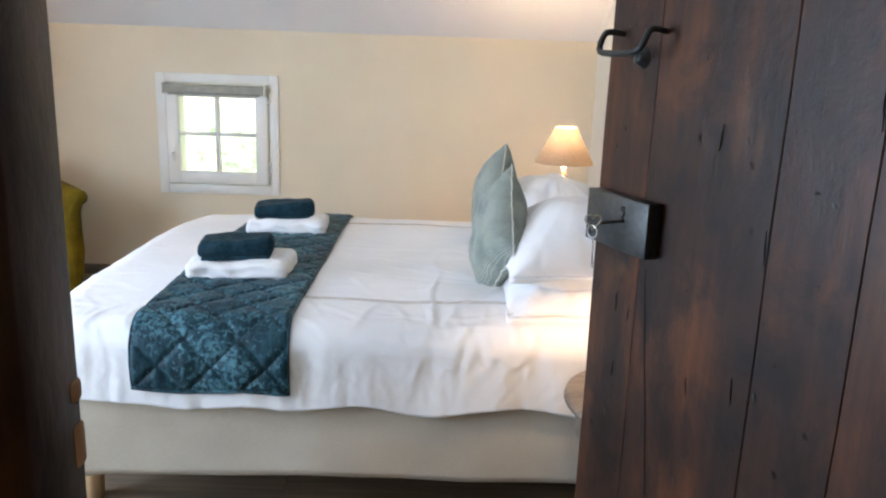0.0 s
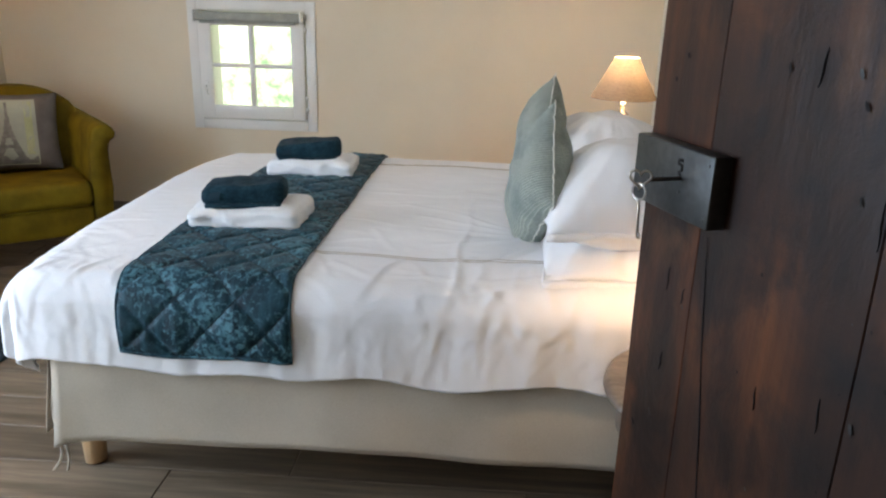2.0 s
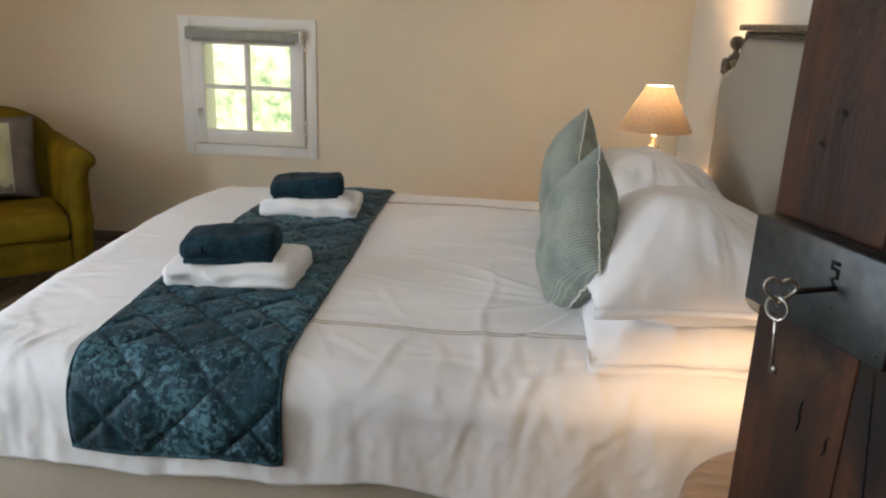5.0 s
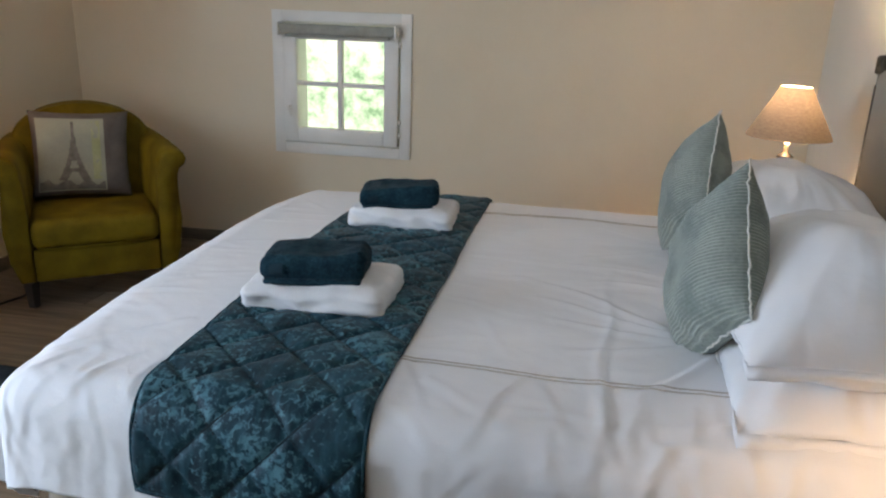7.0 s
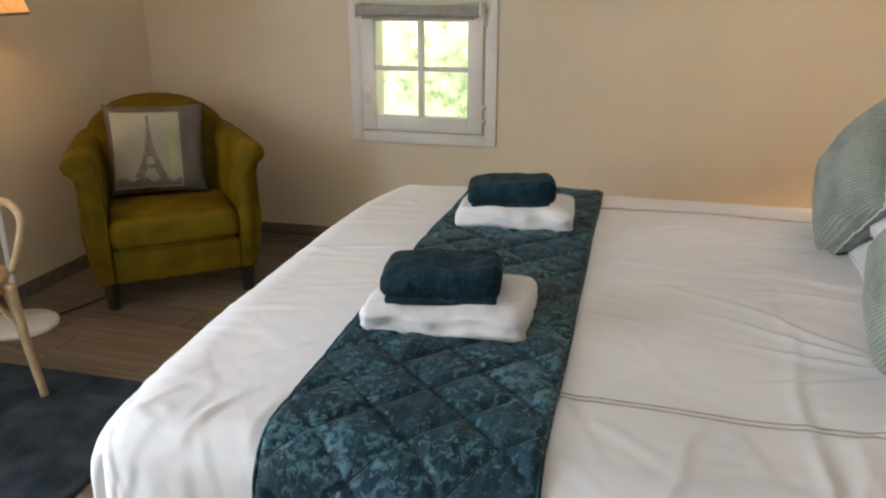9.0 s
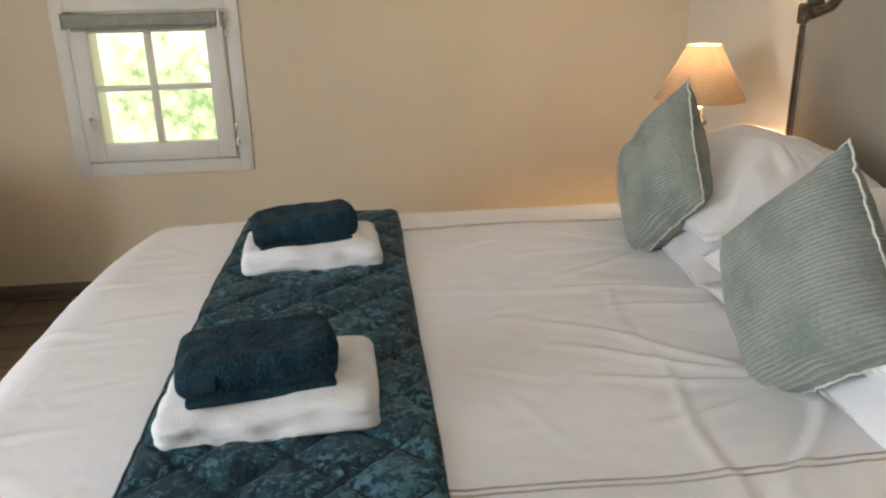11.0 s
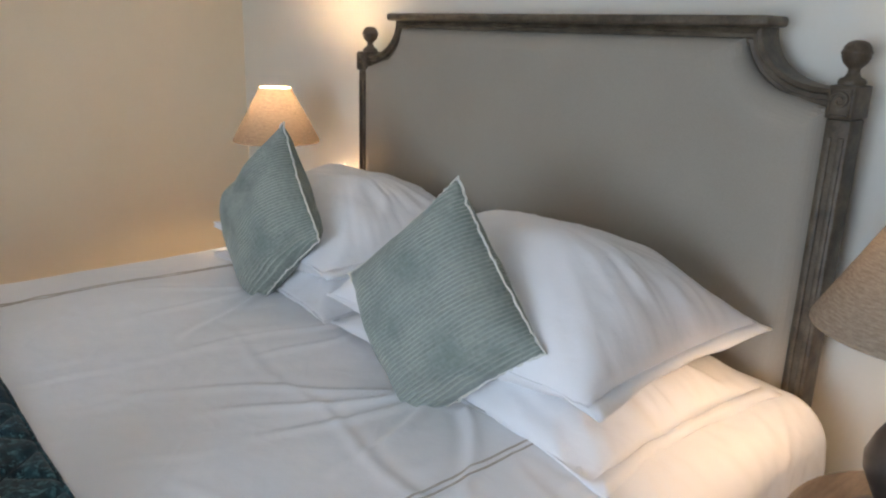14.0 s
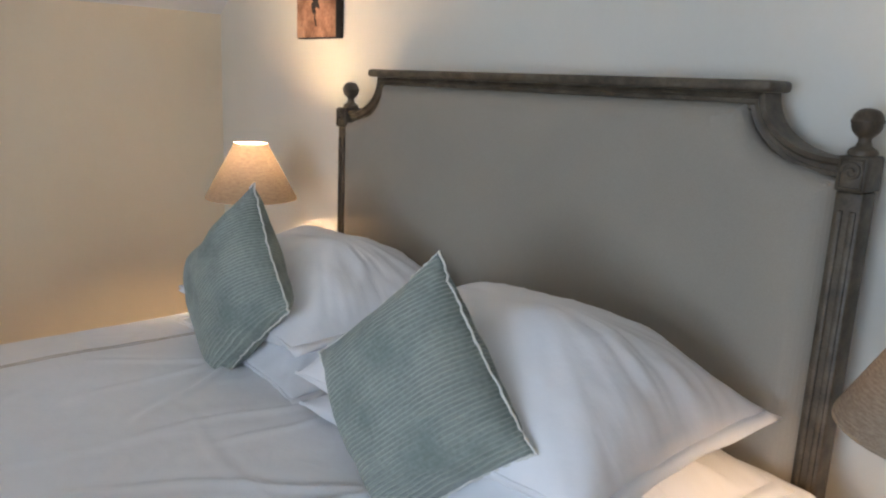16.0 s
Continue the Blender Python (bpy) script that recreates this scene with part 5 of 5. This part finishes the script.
# printed cushion on the armchair
TW, TH, TT = 0.475, 0.45, 0.13
tower_pose = pose(-2.52, 5.41, FLOOR, 0, 0, 38.0) @ pose(-0.02, 0.44, 0.662, 76, 2, -3)
tc = solid("printed_cushion", pad(TW, TH, TT, 0.07, 8.0, 0.01, 40), TAUPE, "taupe cushion printed with an iron lattice tower, on the armchair", "cushion", tower_pose)


def print_patch(test, lift, n=70):
    bm = bmesh.new()
    for i in range(n):
        for j in range(n):
            u, v = (i + 0.5) / n * 2 - 1, (j + 0.5) / n * 2 - 1
            if test(u, v):
                c = []
                for du, dv in ((0, 0), (1, 0), (1, 1), (0, 1)):
                    p = pad_point((i + du) / n * 2 - 1, (j + dv) / n * 2 - 1, TW, TH, TT, 0.07, 8.0, 1, 0.01)
                    p.z += lift
                    c.append(bm.verts.new(p))
                bm.faces.new(c)
    bmesh.ops.remove_doubles(bm, verts=bm.verts, dist=0.0001)
    return bm


def in_tower(u, v):
    x, h = abs(u + 0.14), (v + 0.62) / 1.36
    if not 0 <= h <= 1:
        return False
    half = 0.025 + 0.30 * (1 - h) ** 2.3
    if h < 0.14 and x < 0.15 - h * 0.6:
        return False
    if 0.20 < h < 0.34 and x < half * 0.40:
        return False
    return x < half


part("printed_panel", print_patch(lambda u, v: -0.88 < u < 0.48 and -0.88 < v < 0.82, 0.002), PRINT, tc, "pale printed sky")
part("printed_tower", print_patch(in_tower, 0.004), PRINT_INK, tc, "grey printed lattice tower")
part("printed_skyline", print_patch(lambda u, v: -0.86 < u < 0.46 and -0.86 < v < -0.66 + 0.16 * fnoise(u, 0, 0, 5) and not in_tower(u, v), 0.0035), PRINT_INK, tc, "grey printed rooftops")
part("printed_edge", print_patch(lambda u, v: 0.22 < u < 0.40 and -0.6 < v < 0.78 and fnoise(u, v, 1, 5) > -0.3, 0.003), PRINT_LIME, tc, "lime tinted printed sky")

# ---------------------------------------------------------------- floor lamp
fl = thing("floor_lamp", "white floor lamp with a pleated warm shade, lit", "lamp", pose(-3.075, 4.985, FLOOR))
part("base", lathe([(0, 0.03), (0.05, 0.030), (0.145, 0.022), (0.155, 0.012), (0.155, 0.0), (0, 0)], 48), WHITE_PAINT, fl, "round white base plate")
part("pole", lathe([(0.013, 0.0305), (0.013, 1.24), (0.018, 1.27), (0.040, 1.315), (0.060, 1.325), (0, 1.326)], 20), WHITE_PAINT, fl, "white pole")
bm, rings, N = bmesh.new(), [], 160
for z, r in ((1.335, 0.245), (1.62, 0.15)):
    rings.append([bm.verts.new(((r + 0.004 * (k % 2)) * math.cos(2 * math.pi * k / N), (r + 0.004 * (k % 2)) * math.sin(2 * math.pi * k / N), z)) for k in range(N)])
for k in range(N):
    j = (k + 1) % N
    bm.faces.new((rings[0][k], rings[0][j], rings[1][j], rings[1][k]))
part("shade", bm, PLEATED, fl, "pleated cream shade")
part("shade_trim", tube([(0.246 * math.cos(a * math.pi / 30), 0.246 * math.sin(a * math.pi / 30), 1.334) for a in range(60)], 0.006, 6, True), BRASS, fl, "braided lower trim")
lamp("floor_lamp_light", "POINT", pose(-3.075, 4.985, 1.48 + FLOOR), 4.5, (1.0, 0.66, 0.34), radius=0.04)
solid("power_cable", tube(curve([(-3.0, 5.10, FLOOR + 0.006), (-2.95, 5.25, FLOOR + 0.006), (-2.93, 5.42, FLOOR + 0.007), (-3.02, 5.55, FLOOR + 0.05), (-3.10, 5.62, FLOOR + 0.09), (-3.26, 5.68, FLOOR + 0.10)], 8), 0.005, 6), CABLE, "thin black lamp cable lying on the floor", "cable")

# ---------------------------------------------------------------- bentwood chair
ch = thing("wooden_armchair", "pale bentwood cross-back armchair with a woven seat, on the rug", "chair", pose(-2.825, 4.415, FLOOR + 0.014, 0, 0, 60.6))
bm = lathe([(0, 0.452), (0.19, 0.455), (0.215, 0.452), (0.222, 0.440), (0.215, 0.424), (0.19, 0.420), (0, 0.422)], 48)
for v in bm.verts:
    a = math.atan2(v.co.y, v.co.x)
    k = 1 + 0.10 * abs(math.sin(2 * a))
    v.co.x, v.co.y = v.co.x * k, v.co.y * k
part("seat_rim", bm, BEECH, ch)
part("woven_seat", lathe([(0, 0.460), (0.10, 0.459), (0.185, 0.4565), (0.19, 0.4555)], 40), RATTAN, ch, "woven rattan seat")
for s in (-1, 1):
    part("front_leg", tube(curve([(s * 0.185, -0.185, 0.43), (s * 0.195, -0.205, 0.22), (s * 0.21, -0.245, 0.0)], 6), [0.019 - 0.0004 * k for k in range(13)], 10), BEECH, ch)
    part("back_post", tube(curve([(s * 0.20, 0.275, 0.0), (s * 0.188, 0.205, 0.25), (s * 0.188, 0.165, 0.45), (s * 0.195, 0.155, 0.70), (s * 0.205, 0.175, 0.93)], 6), 0.016, 10), BEECH, ch)
    part("armrest", tube(curve([(s * 0.20, 0.160, 0.72), (s * 0.235, 0.08, 0.69), (s * 0.275, -0.04, 0.675), (s * 0.278, -0.115, 0.63), (s * 0.255, -0.125, 0.55), (s * 0.225, -0.09, 0.44)], 7), 0.0145, 10), BEECH, ch, "curved bentwood armrest")
    part("cross_slat", tube(curve([(s * 0.185, 0.165, 0.47), (s * 0.10, 0.165, 0.60), (-s * 0.10, 0.170, 0.78), (-s * 0.19, 0.172, 0.90)], 6), 0.010, 8), BEECH, ch)
    part("brace", tube(curve([(s * 0.192, -0.20, 0.25), (s * 0.18, -0.12, 0.38), (s * 0.17, 0.0, 0.418), (s * 0.18, 0.11, 0.38), (s * 0.188, 0.20, 0.25)], 6), 0.010, 8), BEECH, ch, "bent brace below the seat")
part("front_brace", tube(curve([(-0.192, -0.20, 0.25), (-0.12, -0.19, 0.38), (0, -0.19, 0.418), (0.12, -0.19, 0.38), (0.192, -0.20, 0.25)], 6), 0.010, 8), BEECH, ch)
part("top_rail", tube(curve([(-0.22, 0.170, 0.92), (-0.11, 0.195, 0.955), (0, 0.205, 0.962), (0.11, 0.195, 0.955), (0.22, 0.170, 0.92)], 6), 0.019, 10), BEECH, ch)

# rug
def rug_point(u, v):
    x, y = -3.22 + 1.21 * u, 2.45 + 2.22 * v
    e = min(u * 1.21, (1 - u) * 1.21, v * 2.22, (1 - v) * 2.22)
    return Vector((x + 0.01 * fnoise(0, y, 0, 2), y + 0.01 * fnoise(x, 0, 0, 2), FLOOR + 0.004 + 0.010 * min(1, e / 0.012) + 0.003 * fnoise(x, y, 0, 20)))


RUG_BM = sheet(rug_point, 80, 140)
thicken(RUG_BM, 0.006)
solid("rug", RUG_BM, RUG, "blue-grey soft pile rug on the plank floor", "rug")

# ---------------------------------------------------------------- floor planks, last
random.seed(12)
PWID = 0.19
plank_meshes = []
for k in range(4):
    plank_meshes.append(finish(box(0, 1, 0.0012, PWID - 0.0012, -0.011, 0.0, 0.0015, 1), "floor_plank", PLANK, False))
y = YS - 0.25
while y < YN - 0.02:
    x = XW - random.uniform(0, 1.1)
    while x < XE:
        length = random.uniform(1.0, 1.5)
        x0, x1 = max(x, XW + 0.001), min(x + length - 0.0025, XE - 0.001)
        if x1 - x0 > 0.05:
            ob = part("floor_plank", random.choice(plank_meshes), PLANK, floor, m=pose(x0, y, FLOOR) @ Matrix.Diagonal((x1 - x0, min(PWID, YN - y) / PWID, 1, 1)))
        x += length
    y += PWID
